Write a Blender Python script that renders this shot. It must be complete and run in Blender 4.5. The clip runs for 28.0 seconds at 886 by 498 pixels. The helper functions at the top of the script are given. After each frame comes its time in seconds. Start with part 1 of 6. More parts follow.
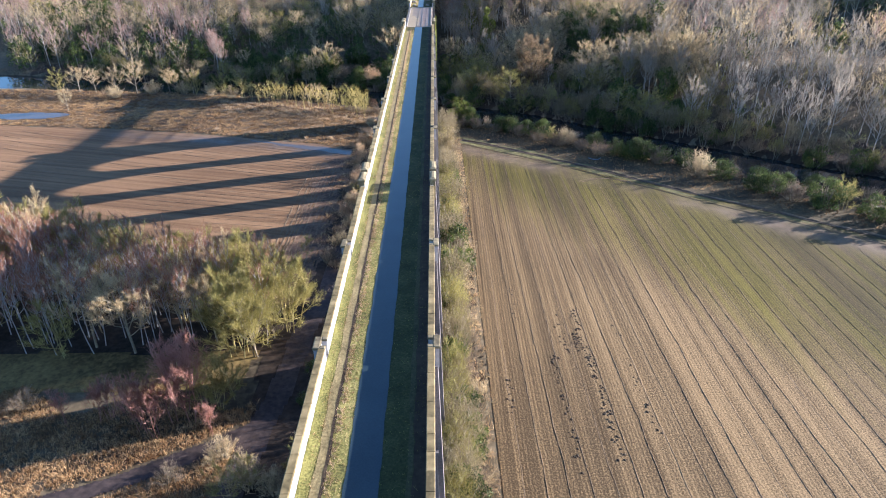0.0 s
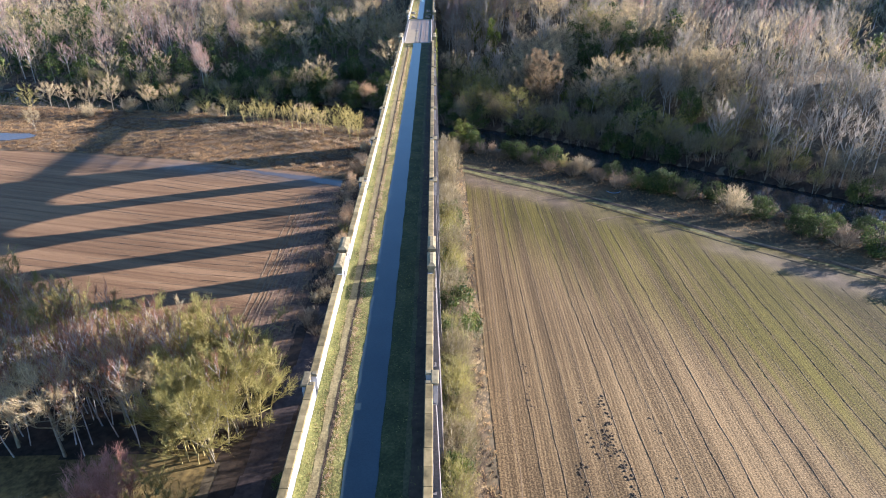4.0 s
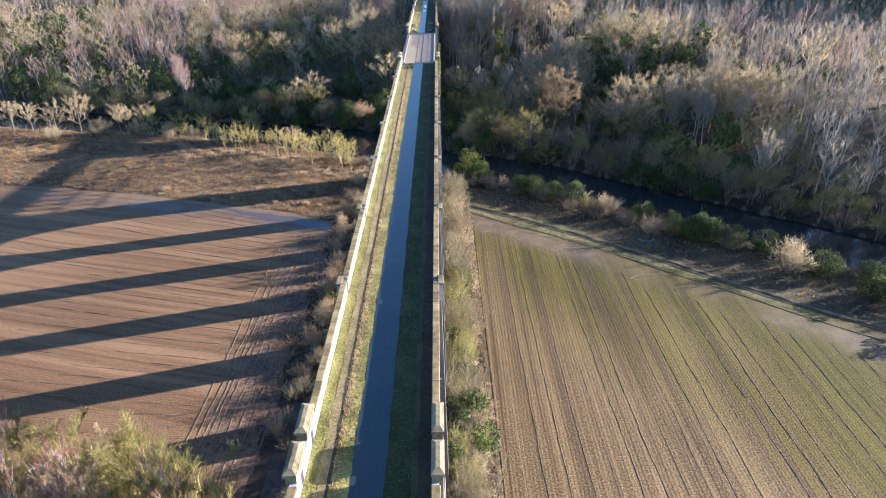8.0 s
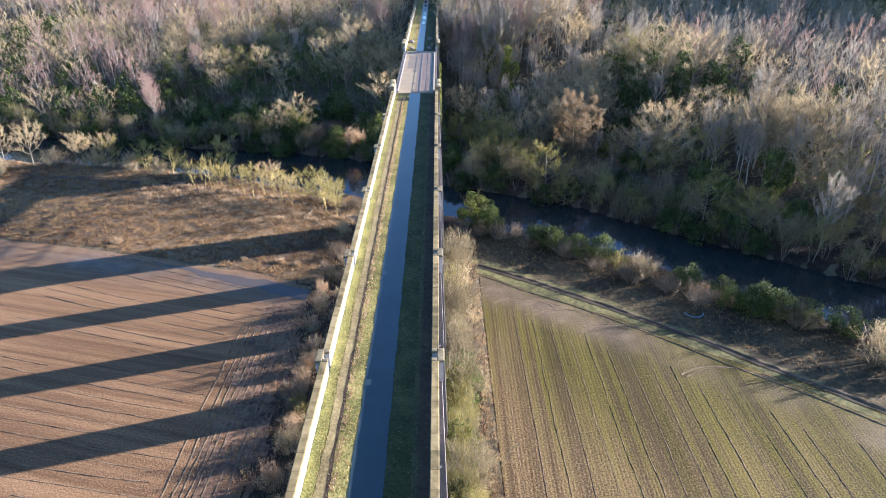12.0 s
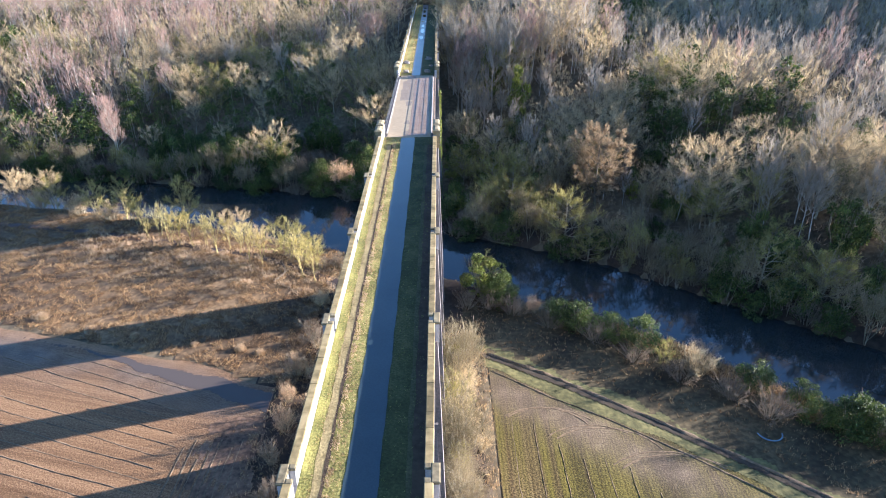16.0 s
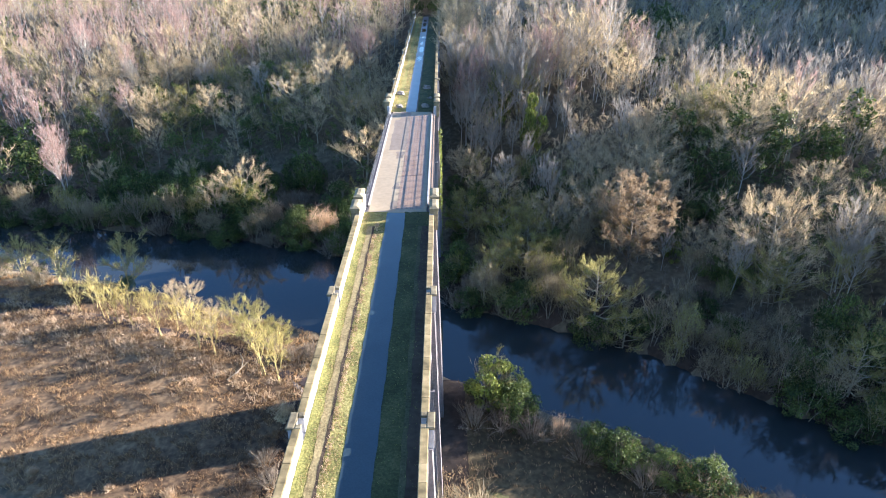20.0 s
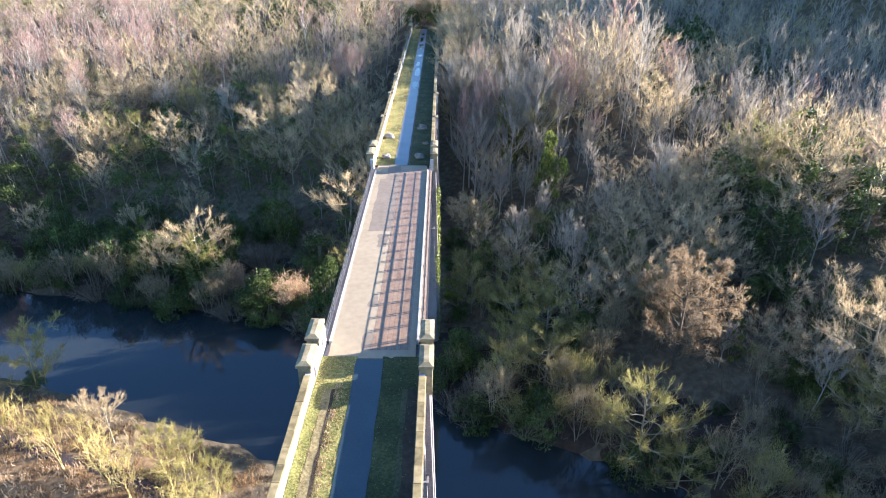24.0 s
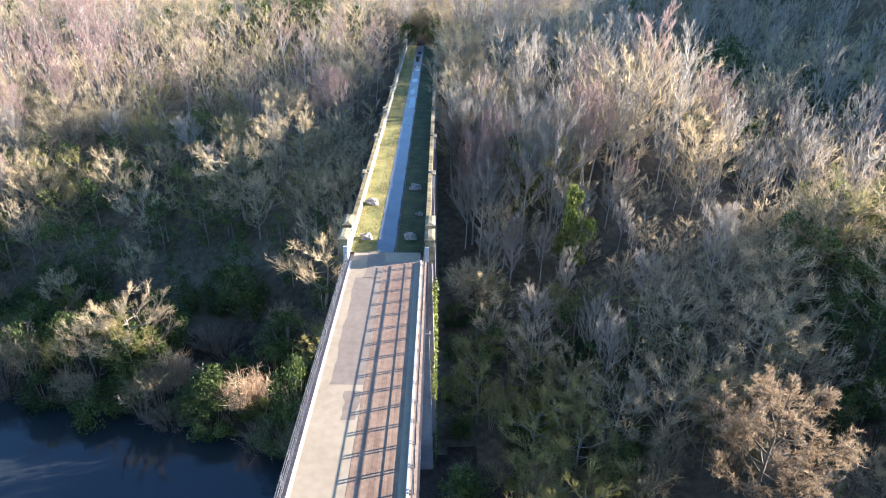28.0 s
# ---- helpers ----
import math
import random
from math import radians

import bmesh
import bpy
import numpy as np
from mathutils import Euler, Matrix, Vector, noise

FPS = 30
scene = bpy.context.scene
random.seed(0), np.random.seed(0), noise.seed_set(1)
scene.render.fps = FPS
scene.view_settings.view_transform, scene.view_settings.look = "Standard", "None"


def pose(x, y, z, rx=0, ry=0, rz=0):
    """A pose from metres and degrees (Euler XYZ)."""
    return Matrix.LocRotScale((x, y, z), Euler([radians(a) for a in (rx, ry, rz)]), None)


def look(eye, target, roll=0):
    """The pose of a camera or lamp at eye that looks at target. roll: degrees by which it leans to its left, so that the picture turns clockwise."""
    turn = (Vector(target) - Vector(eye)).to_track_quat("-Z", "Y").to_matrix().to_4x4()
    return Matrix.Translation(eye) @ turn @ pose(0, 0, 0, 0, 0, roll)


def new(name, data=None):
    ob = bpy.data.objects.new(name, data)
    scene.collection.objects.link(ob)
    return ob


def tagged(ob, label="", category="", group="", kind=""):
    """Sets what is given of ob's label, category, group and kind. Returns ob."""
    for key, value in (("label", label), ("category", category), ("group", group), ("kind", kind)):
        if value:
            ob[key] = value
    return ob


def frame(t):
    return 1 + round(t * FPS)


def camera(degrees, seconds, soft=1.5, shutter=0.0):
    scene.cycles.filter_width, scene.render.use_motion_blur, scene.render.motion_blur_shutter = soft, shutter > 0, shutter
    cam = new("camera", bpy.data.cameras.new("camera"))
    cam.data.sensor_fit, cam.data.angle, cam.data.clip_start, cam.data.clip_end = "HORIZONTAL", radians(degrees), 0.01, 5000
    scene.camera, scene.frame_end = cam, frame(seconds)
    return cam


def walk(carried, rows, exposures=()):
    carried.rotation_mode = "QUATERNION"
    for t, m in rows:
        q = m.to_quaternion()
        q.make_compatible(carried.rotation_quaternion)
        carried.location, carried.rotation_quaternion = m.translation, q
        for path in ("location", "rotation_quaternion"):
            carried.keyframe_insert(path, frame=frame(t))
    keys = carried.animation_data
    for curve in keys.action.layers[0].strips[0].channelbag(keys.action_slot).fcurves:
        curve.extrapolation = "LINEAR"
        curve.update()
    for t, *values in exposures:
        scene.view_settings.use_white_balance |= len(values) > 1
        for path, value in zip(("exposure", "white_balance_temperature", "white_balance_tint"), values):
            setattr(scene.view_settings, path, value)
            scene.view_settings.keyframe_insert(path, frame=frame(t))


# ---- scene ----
cam = camera(70.22, 28.0, soft=1.0)
# seconds, x, y, z, pitch, yaw, roll; y runs along the viaduct, z = 0 is its deck
ROWS = [
    (0, 5.07, -208.37, 32.30, -28.27, -0.51, 0.58),
    (1, 5.24, -203.33, 32.27, -28.17, -0.53, 0.52),
    (2, 5.31, -198.06, 32.25, -28.08, -0.53, 0.47),
    (3, 5.28, -192.56, 32.23, -28.01, -0.52, 0.42),
    (4, 5.19, -186.82, 32.23, -27.95, -0.50, 0.39),
    (5, 5.06, -180.84, 32.23, -27.90, -0.48, 0.35),
    (6, 4.93, -174.61, 32.24, -27.86, -0.46, 0.33),
    (7, 4.80, -168.12, 32.26, -27.83, -0.43, 0.31),
    (8, 4.72, -161.37, 32.28, -27.80, -0.40, 0.30),
    (9, 4.69, -154.37, 32.32, -27.79, -0.37, 0.31),
    (10, 4.71, -147.17, 32.36, -27.77, -0.35, 0.31),
    (11, 4.77, -139.85, 32.40, -27.76, -0.32, 0.33),
    (12, 4.86, -132.48, 32.42, -27.75, -0.30, 0.36),
    (13, 4.96, -125.11, 32.44, -27.74, -0.27, 0.39),
    (14, 5.07, -117.76, 32.45, -27.73, -0.24, 0.41),
    (15, 5.19, -110.40, 32.44, -27.72, -0.21, 0.43),
    (16, 5.30, -103.01, 32.44, -27.70, -0.18, 0.43),
    (17, 5.41, -95.58, 32.43, -27.66, -0.15, 0.40),
    (18, 5.51, -88.10, 32.43, -27.62, -0.12, 0.34),
    (19, 5.60, -80.59, 32.43, -27.57, -0.09, 0.24),
    (20, 5.66, -73.06, 32.42, -27.52, -0.08, 0.12),
    (21, 5.71, -65.54, 32.41, -27.48, -0.09, -0.02),
    (22, 5.72, -58.04, 32.39, -27.46, -0.14, -0.19),
    (23, 5.71, -50.60, 32.36, -27.44, -0.21, -0.36),
    (24, 5.69, -43.27, 32.32, -27.43, -0.29, -0.54),
    (25, 5.65, -36.08, 32.29, -27.40, -0.38, -0.70),
    (26, 5.60, -29.06, 32.26, -27.35, -0.47, -0.84),
    (27, 5.55, -22.27, 32.23, -27.27, -0.54, -0.95),
    (28, 5.50, -15.73, 32.20, -27.14, -0.59, -1.01),
]
walk(cam, [(t, pose(x, y, z, 0, 0, yaw) @ pose(0, 0, 0, 90 + pitch, 0, 0) @ pose(0, 0, 0, 0, 0, -roll))
           for t, x, y, z, pitch, yaw, roll in ROWS], exposures=[(0, 2.03, 5420, 12), (12, 2.20, 5420, 12), (20, 2.57, 5450, 11), (28, 2.63, 5480, 11)])

# ---- daylight: low winter sun from the east-north-east, clear sky ----
SUN_AZ, SUN_EL = radians(16.0), radians(16.0)      # azimuth from +x towards +y
SUN_WAY = Vector((math.cos(SUN_EL) * math.cos(SUN_AZ), math.cos(SUN_EL) * math.sin(SUN_AZ), math.sin(SUN_EL)))
world = bpy.data.worlds.new("sky")
scene.world = world
world.use_nodes = True
wn = world.node_tree
sky = wn.nodes.new("ShaderNodeTexSky")
sky.sky_type, sky.sun_disc = "NISHITA", False
sky.ozone_density, sky.dust_density = 4.0, 0.4
sky.sun_elevation, sky.sun_rotation = SUN_EL, math.pi / 2 - SUN_AZ
wn.links.new(sky.outputs[0], wn.nodes["Background"].inputs[0])
wn.nodes["Background"].inputs[1].default_value = 0.078
sun = new("sun", bpy.data.lights.new("sun", "SUN"))
sun.data.energy, sun.data.angle, sun.data.color = 5.0, radians(0.53), (1.0, 0.852, 0.71)
sun.matrix_world = look(SUN_WAY * 300, (0, 0, 0))

# ---- materials ----
MATS = {}


def mat(name, dark, light, rough=0.9, grain=2.0, patch=0.15, bump=0.3, metal=0.0, spec=0.3, island=0.0, third=None, obj=0.0, thin=0.0):
    """A two-scale surface: grain and patches between two colours, with fine relief."""
    if name in MATS:
        return MATS[name]
    m = bpy.data.materials.new(name)
    m.use_nodes = True
    MATS[name] = m
    n, l = m.node_tree.nodes, m.node_tree.links
    b = n["Principled BSDF"]
    b.inputs["Roughness"].default_value, b.inputs["Metallic"].default_value = rough, metal
    b.inputs["Specular IOR Level"].default_value = spec
    geo = n.new("ShaderNodeNewGeometry")
    fine, wide = n.new("ShaderNodeTexNoise"), n.new("ShaderNodeTexNoise")
    fine.inputs["Scale"].default_value, fine.inputs["Detail"].default_value = grain, 6
    wide.inputs["Scale"].default_value, wide.inputs["Detail"].default_value = patch, 5
    for t in (fine, wide):
        l.new(geo.outputs["Position"], t.inputs["Vector"])
    add = n.new("ShaderNodeMath")
    add.operation = "ADD"
    l.new(fine.outputs[0], add.inputs[0])
    l.new(wide.outputs[0], add.inputs[1])
    last = add.outputs[0]
    if island or obj:
        rnd = n.new("ShaderNodeMath")
        rnd.operation = "MULTIPLY_ADD"
        if island:
            l.new(geo.outputs["Random Per Island"], rnd.inputs[0])
        else:
            info = n.new("ShaderNodeObjectInfo")
            l.new(info.outputs["Random"], rnd.inputs[0])
        rnd.inputs[1].default_value = island or obj
        l.new(last, rnd.inputs[2])
        off = n.new("ShaderNodeMath")
        off.operation = "SUBTRACT"
        l.new(rnd.outputs[0], off.inputs[0])
        off.inputs[1].default_value = (island or obj) / 2
        last = off.outputs[0]
    ramp = n.new("ShaderNodeValToRGB")
    half = n.new("ShaderNodeMath")
    half.operation = "MULTIPLY"
    l.new(last, half.inputs[0])
    half.inputs[1].default_value = 0.5
    l.new(half.outputs[0], ramp.inputs[0])
    ramp.color_ramp.elements[0].position, ramp.color_ramp.elements[1].position = 0.36, 0.64
    ramp.color_ramp.elements[0].color, ramp.color_ramp.elements[1].color = (*dark, 1), (*light, 1)
    if third:
        e = ramp.color_ramp.elements.new(0.5)
        e.color = (*third, 1)
    l.new(ramp.outputs[0], b.inputs["Base Color"])
    if thin:
        back, both = n.new("ShaderNodeBsdfTranslucent"), n.new("ShaderNodeMixShader")
        l.new(ramp.outputs[0], back.inputs["Color"])
        both.inputs[0].default_value = thin
        l.new(b.outputs[0], both.inputs[1])
        l.new(back.outputs[0], both.inputs[2])
        l.new(both.outputs[0], n["Material Output"].inputs["Surface"])
    if bump:
        bm_ = n.new("ShaderNodeBump")
        bm_.inputs["Strength"].default_value, bm_.inputs["Distance"].default_value = bump, 0.08
        l.new(fine.outputs[0], bm_.inputs["Height"])
        l.new(bm_.outputs[0], b.inputs["Normal"])
    return m


def field_mat(name, dark, light, green, angle, pitch_m, line_m, greenness, lay=(0.0, 0.0, 0.0), mud=(0.2, 0.17, 0.13), shine=0.1, ribbed=0.11):
    """Tilled soil: fine drill rows, wider tramlines and drifts of green shoots."""
    m = bpy.data.materials.new(name)
    m.use_nodes = True
    n, l = m.node_tree.nodes, m.node_tree.links
    b = n["Principled BSDF"]
    b.inputs["Roughness"].default_value, b.inputs["Specular IOR Level"].default_value = 0.92, 0.2
    geo = n.new("ShaderNodeNewGeometry")
    turn = n.new("ShaderNodeMapping")
    turn.inputs["Rotation"].default_value = (0, 0, radians(angle))
    l.new(geo.outputs["Position"], turn.inputs["Vector"])

    def noise_node(scale, src, detail=5.0, stretch=None):
        t = n.new("ShaderNodeTexNoise")
        t.inputs["Scale"].default_value, t.inputs["Detail"].default_value = scale, detail
        if stretch:
            mp = n.new("ShaderNodeMapping")
            mp.inputs["Scale"].default_value = stretch
            l.new(src, mp.inputs["Vector"])
            src = mp.outputs[0]
        l.new(src, t.inputs["Vector"])
        return t.outputs[0]

    def math_node(op, a, c):
        t = n.new("ShaderNodeMath")
        t.operation = op
        for i, v in enumerate((a, c)):
            if isinstance(v, (int, float)):
                t.inputs[i].default_value = v
            else:
                l.new(v, t.inputs[i])
        return t.outputs[0]

    def wave(period, distort):
        w = n.new("ShaderNodeTexWave")
        w.bands_direction = "X"
        w.inputs["Scale"].default_value = 0.314 / period
        w.inputs["Distortion"].default_value, w.inputs["Detail"].default_value = distort, 3
        w.inputs["Detail Scale"].default_value = 0.4
        l.new(turn.outputs[0], w.inputs["Vector"])
        return w.outputs["Fac"]

    clod = noise_node(4.5, geo.outputs["Position"], 9)
    drift = noise_node(0.028, geo.outputs["Position"], 6)
    streak = noise_node(0.9, turn.outputs[0], 6, (1.0, 0.012, 1.0))
    rows = wave(pitch_m, 0.12)
    broad = noise_node(0.16, turn.outputs[0], 4, (1.0, 0.03, 1.0))
    v = math_node("ADD", math_node("MULTIPLY", clod, 0.62), math_node("ADD", math_node("MULTIPLY", streak, 0.30), math_node("MULTIPLY", math_node("SUBTRACT", broad, 0.5), 0.35)))
    v = math_node("ADD", v, math_node("MULTIPLY", math_node("SUBTRACT", rows, 0.5), ribbed))
    v = math_node("ADD", v, math_node("MULTIPLY", drift, 0.2))
    soil = n.new("ShaderNodeValToRGB")
    soil.color_ramp.elements[0].position, soil.color_ramp.elements[1].position = 0.48, 0.73
    soil.color_ramp.elements[0].color, soil.color_ramp.elements[1].color = (*dark, 1), (*light, 1)
    l.new(v, soil.inputs[0])
    tram = n.new("ShaderNodeValToRGB")
    tram.color_ramp.elements[0].position, tram.color_ramp.elements[1].position = 0.0, 0.045
    tram.color_ramp.elements[0].color, tram.color_ramp.elements[1].color = (0.72, 0.69, 0.66, 1), (1, 1, 1, 1)
    l.new(wave(line_m, 0.9), tram.inputs[0])
    lines = n.new("ShaderNodeMixRGB")
    lines.blend_type = "MULTIPLY"
    broken = math_node("MULTIPLY", noise_node(0.12, geo.outputs["Position"], 4), 1.5)
    l.new(broken, lines.inputs[0])
    l.new(soil.outputs[0], lines.inputs[1])
    l.new(tram.outputs[0], lines.inputs[2])
    shoots = n.new("ShaderNodeValToRGB")
    shoots.color_ramp.elements[0].position, shoots.color_ramp.elements[1].position = 0.39, 0.60
    split = n.new("ShaderNodeSeparateXYZ")
    l.new(geo.outputs["Position"], split.inputs[0])
    slope = math_node("ADD", math_node("MULTIPLY", split.outputs[0], lay[0]), math_node("MULTIPLY", split.outputs[1], lay[1]))
    slope = math_node("MULTIPLY", math_node("ADD", slope, lay[2]), 0.008)      # shoots come up better towards the river
    slope = math_node("MINIMUM", math_node("MAXIMUM", slope, -0.16), 0.10)
    g = math_node("ADD", math_node("MULTIPLY", noise_node(0.018, turn.outputs[0], 5, (1.0, 0.45, 1.0)), 0.6), math_node("MULTIPLY", streak, 0.4))
    g = math_node("ADD", g, slope)
    l.new(g, shoots.inputs[0])
    mixg = n.new("ShaderNodeMixRGB")
    mixg.blend_type = "MULTIPLY"
    l.new(math_node("MULTIPLY", shoots.outputs[0], greenness), mixg.inputs[0])
    l.new(lines.outputs[0], mixg.inputs[1])
    mixg.inputs[2].default_value = (*green, 1)
    damp = n.new("ShaderNodeAttribute")
    damp.attribute_name = "damp"
    wet = n.new("ShaderNodeMixRGB")
    l.new(damp.outputs["Fac"], wet.inputs[0])
    l.new(mixg.outputs[0], wet.inputs[1])
    silt = n.new("ShaderNodeValToRGB")
    silt.color_ramp.elements[0].position, silt.color_ramp.elements[1].position = 0.40, 0.66
    silt.color_ramp.elements[0].color, silt.color_ramp.elements[1].color = (*(0.55 * c for c in mud), 1), (*(1.3 * c for c in mud), 1)
    l.new(math_node("ADD", math_node("MULTIPLY", clod, 0.45), math_node("MULTIPLY", noise_node(0.35, geo.outputs["Position"], 6), 0.55)), silt.inputs[0])
    l.new(silt.outputs[0], wet.inputs[2])
    l.new(wet.outputs[0], b.inputs["Base Color"])
    l.new(math_node("SUBTRACT", 0.92, math_node("MULTIPLY", damp.outputs["Fac"], shine)), b.inputs["Roughness"])
    bump = n.new("ShaderNodeBump")
    bump.inputs["Strength"].default_value, bump.inputs["Distance"].default_value = 0.5, 0.12
    l.new(math_node("ADD", clod, math_node("MULTIPLY", rows, ribbed)), bump.inputs["Height"])
    l.new(bump.outputs[0], b.inputs["Normal"])
    return m


def water_mat(name, colour, rough=0.03, ripple=0.02, gloss=0.5):
    m = bpy.data.materials.new(name)
    m.use_nodes = True
    n, l = m.node_tree.nodes, m.node_tree.links
    b = n["Principled BSDF"]
    b.inputs["Base Color"].default_value = (*colour, 1)
    b.inputs["Roughness"].default_value, b.inputs["IOR"].default_value = rough, 1.33
    b.inputs["Specular IOR Level"].default_value = gloss
    geo, t, bump = n.new("ShaderNodeNewGeometry"), n.new("ShaderNodeTexNoise"), n.new("ShaderNodeBump")
    t.inputs["Scale"].default_value, t.inputs["Detail"].default_value = 0.8, 3
    l.new(geo.outputs["Position"], t.inputs["Vector"])
    bump.inputs["Strength"].default_value, bump.inputs["Distance"].default_value = ripple, 0.3
    l.new(t.outputs[0], bump.inputs["Height"])
    l.new(bump.outputs[0], b.inputs["Normal"])
    return m


M_BRICK = mat("blue_brick", (0.12, 0.108, 0.108), (0.25, 0.22, 0.205), 0.8, 5, 0.3, 0.4)
M_INNER = mat("parapet_brick", (0.30, 0.29, 0.285), (0.47, 0.455, 0.445), 0.85, 3, 0.3, 0.3)
M_COPING = mat("coping_stone", (0.10, 0.077, 0.034), (0.33, 0.25, 0.12), 0.9, 1.6, 0.35, 0.4, third=(0.21, 0.158, 0.07), obj=0.3)
M_CAP = mat("cap_stone", (0.10, 0.08, 0.045), (0.30, 0.245, 0.14), 0.9, 2.2, 0.5, 0.3, obj=0.2)
M_TARMAC = mat("tarmac", (0.016, 0.028, 0.034), (0.033, 0.051, 0.056), 0.3, 9, 0.25, 0.08, spec=0.6)
# far path: the sky's sheen is put into this paler blue colour
M_TARMAC_SKY = mat("sky_sheen_tarmac", (0.05, 0.06, 0.07), (0.11, 0.122, 0.132), 0.3, 5, 0.35, 0.1, spec=0.6)
M_VERGE_FAR = mat("short_grass", (0.085, 0.08, 0.02), (0.30, 0.25, 0.08), 0.95, 5, 0.3, 0.8, third=(0.20, 0.185, 0.05))
M_PIPE = mat("blue_plastic", (0.13, 0.20, 0.27), (0.20, 0.28, 0.35), 0.4, 4, 0.5, 0.0)
M_DECK = mat("deck_concrete", (0.265, 0.205, 0.128), (0.34, 0.268, 0.172), 0.75, 1.5, 0.2, 0.1)
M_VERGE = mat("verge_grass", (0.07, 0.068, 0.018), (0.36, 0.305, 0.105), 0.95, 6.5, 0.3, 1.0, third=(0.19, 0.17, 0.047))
# east verge: the parapet's shade is painted into this darker grass colour
M_VERGE_R = mat("shade_painted_verge", (0.02, 0.028, 0.008), (0.095, 0.09, 0.032), 0.95, 6, 0.35, 0.9, third=(0.045, 0.052, 0.016))
M_MUD = mat("bare_soil", (0.07, 0.05, 0.035), (0.20, 0.15, 0.105), 0.95, 3, 0.5, 0.5)
M_BARE = mat("trodden_earth", (0.11, 0.085, 0.037), (0.30, 0.238, 0.11), 0.95, 5, 0.5, 0.6)
M_RUT = mat("rut_earth", (0.022, 0.015, 0.009), (0.08, 0.056, 0.033), 0.95, 6, 0.6, 0.9)
M_GREENV = mat("green_verge", (0.065, 0.068, 0.015), (0.25, 0.225, 0.065), 0.95, 6, 0.4, 0.9)
M_GREYV = mat("grey_verge", (0.028, 0.032, 0.013), (0.10, 0.096, 0.045), 0.95, 5, 0.4, 0.8)
M_HEAD = mat("headland_soil", (0.045, 0.028, 0.018), (0.235, 0.142, 0.085), 0.92, 1.6, 0.25, 0.9)
M_STRIP = mat("field_edge_grass", (0.055, 0.053, 0.019), (0.215, 0.185, 0.068), 0.95, 1.5, 0.1, 0.7, third=(0.12, 0.108, 0.04))
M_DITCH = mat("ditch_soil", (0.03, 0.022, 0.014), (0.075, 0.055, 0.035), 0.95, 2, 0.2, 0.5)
M_PLANK = mat("brown_planking", (0.165, 0.10, 0.058), (0.285, 0.187, 0.112), 0.44, 2.5, 0.3, 0.08, spec=0.4, obj=0.3)
M_STEEL = mat("painted_steel", (0.032, 0.028, 0.03), (0.075, 0.066, 0.066), 0.6, 3, 0.4, 0.1, 0.0)
M_RAIL = mat("galvanised_rail", (0.06, 0.058, 0.056), (0.14, 0.135, 0.13), 0.5, 6, 0.5, 0.05, 0.3)
M_DAMP = mat("damp_concrete", (0.17, 0.13, 0.09), (0.225, 0.175, 0.125), 0.6, 2.0, 0.4, 0.1)
M_RUSTY = mat("rusty_flange", (0.16, 0.11, 0.075), (0.34, 0.25, 0.18), 0.8, 3, 0.5, 0.2)
M_FURROW = mat("turned_soil", (0.07, 0.05, 0.03), (0.26, 0.18, 0.105), 0.95, 3, 0.3, 0.5)
M_COPPER = mat("copper_twigs", (0.20, 0.14, 0.08), (0.45, 0.335, 0.205), 0.95, 0.6, 0.13, 0, island=0.35, third=(0.32, 0.235, 0.14), thin=0.4)
M_LEDGE = mat("string_course", (0.12, 0.10, 0.082), (0.26, 0.222, 0.182), 0.9, 2.5, 0.4, 0.3)
M_KERB = mat("kerb_concrete", (0.40, 0.36, 0.30), (0.58, 0.53, 0.46), 0.85, 3, 0.4, 0.2)
M_ROCK = mat("limestone", (0.11, 0.09, 0.07), (0.36, 0.32, 0.27), 0.9, 2.5, 0.8, 0.8)
M_GROUND = mat("rough_ground", (0.05, 0.037, 0.022), (0.19, 0.145, 0.085), 0.95, 0.9, 0.06, 0.6, third=(0.115, 0.088, 0.05))
M_MEADOW = mat("rough_meadow", (0.042, 0.026, 0.014), (0.25, 0.162, 0.081), 0.95, 1.4, 0.05, 0.9, third=(0.12, 0.076, 0.038))
M_BRACKEN = mat("dead_bracken", (0.11, 0.068, 0.038), (0.57, 0.385, 0.19), 0.95, 0.6, 0.06, 0, island=0.6, third=(0.285, 0.175, 0.087), thin=0.38)
M_BANK = mat("bank_grass", (0.028, 0.021, 0.011), (0.13, 0.095, 0.045), 0.95, 1.5, 0.1, 0.6, third=(0.064, 0.048, 0.022))
M_TRACK = mat("muddy_track", (0.022, 0.017, 0.016), (0.082, 0.058, 0.05), 0.7, 1.5, 0.15, 0.4)
# dark leaf litter; also the painted shade along the viaduct's foot
M_LITTER_SHADE = mat("litter_and_shade", (0.018, 0.013, 0.009), (0.07, 0.047, 0.03), 0.95, 1.2, 0.12, 0.6)
M_MOSS = mat("mossy_grass", (0.06, 0.042, 0.014), (0.25, 0.172, 0.058), 0.95, 1.5, 0.12, 0.5)
M_FIELD_L = field_mat("ploughed_soil", (0.125, 0.069, 0.034), (0.335, 0.20, 0.103), (0.9, 0.95, 0.7), 104, 0.5, 5.2, 0.05, (0.0, 0.0, 0.0), (0.155, 0.112, 0.078), 0.55, 0.025)
M_FIELD_R = field_mat("drilled_soil", (0.076, 0.05, 0.024), (0.37, 0.247, 0.118), (0.46, 0.56, 0.20), 0.6, 0.5, 2.86, 0.95, (0.85, 0.58, 23.0), (0.195, 0.14, 0.098), 0.2, 0.055)
M_WATER = water_mat("river_water", (0.022, 0.026, 0.026), 0.02, 0.007, 0.85)
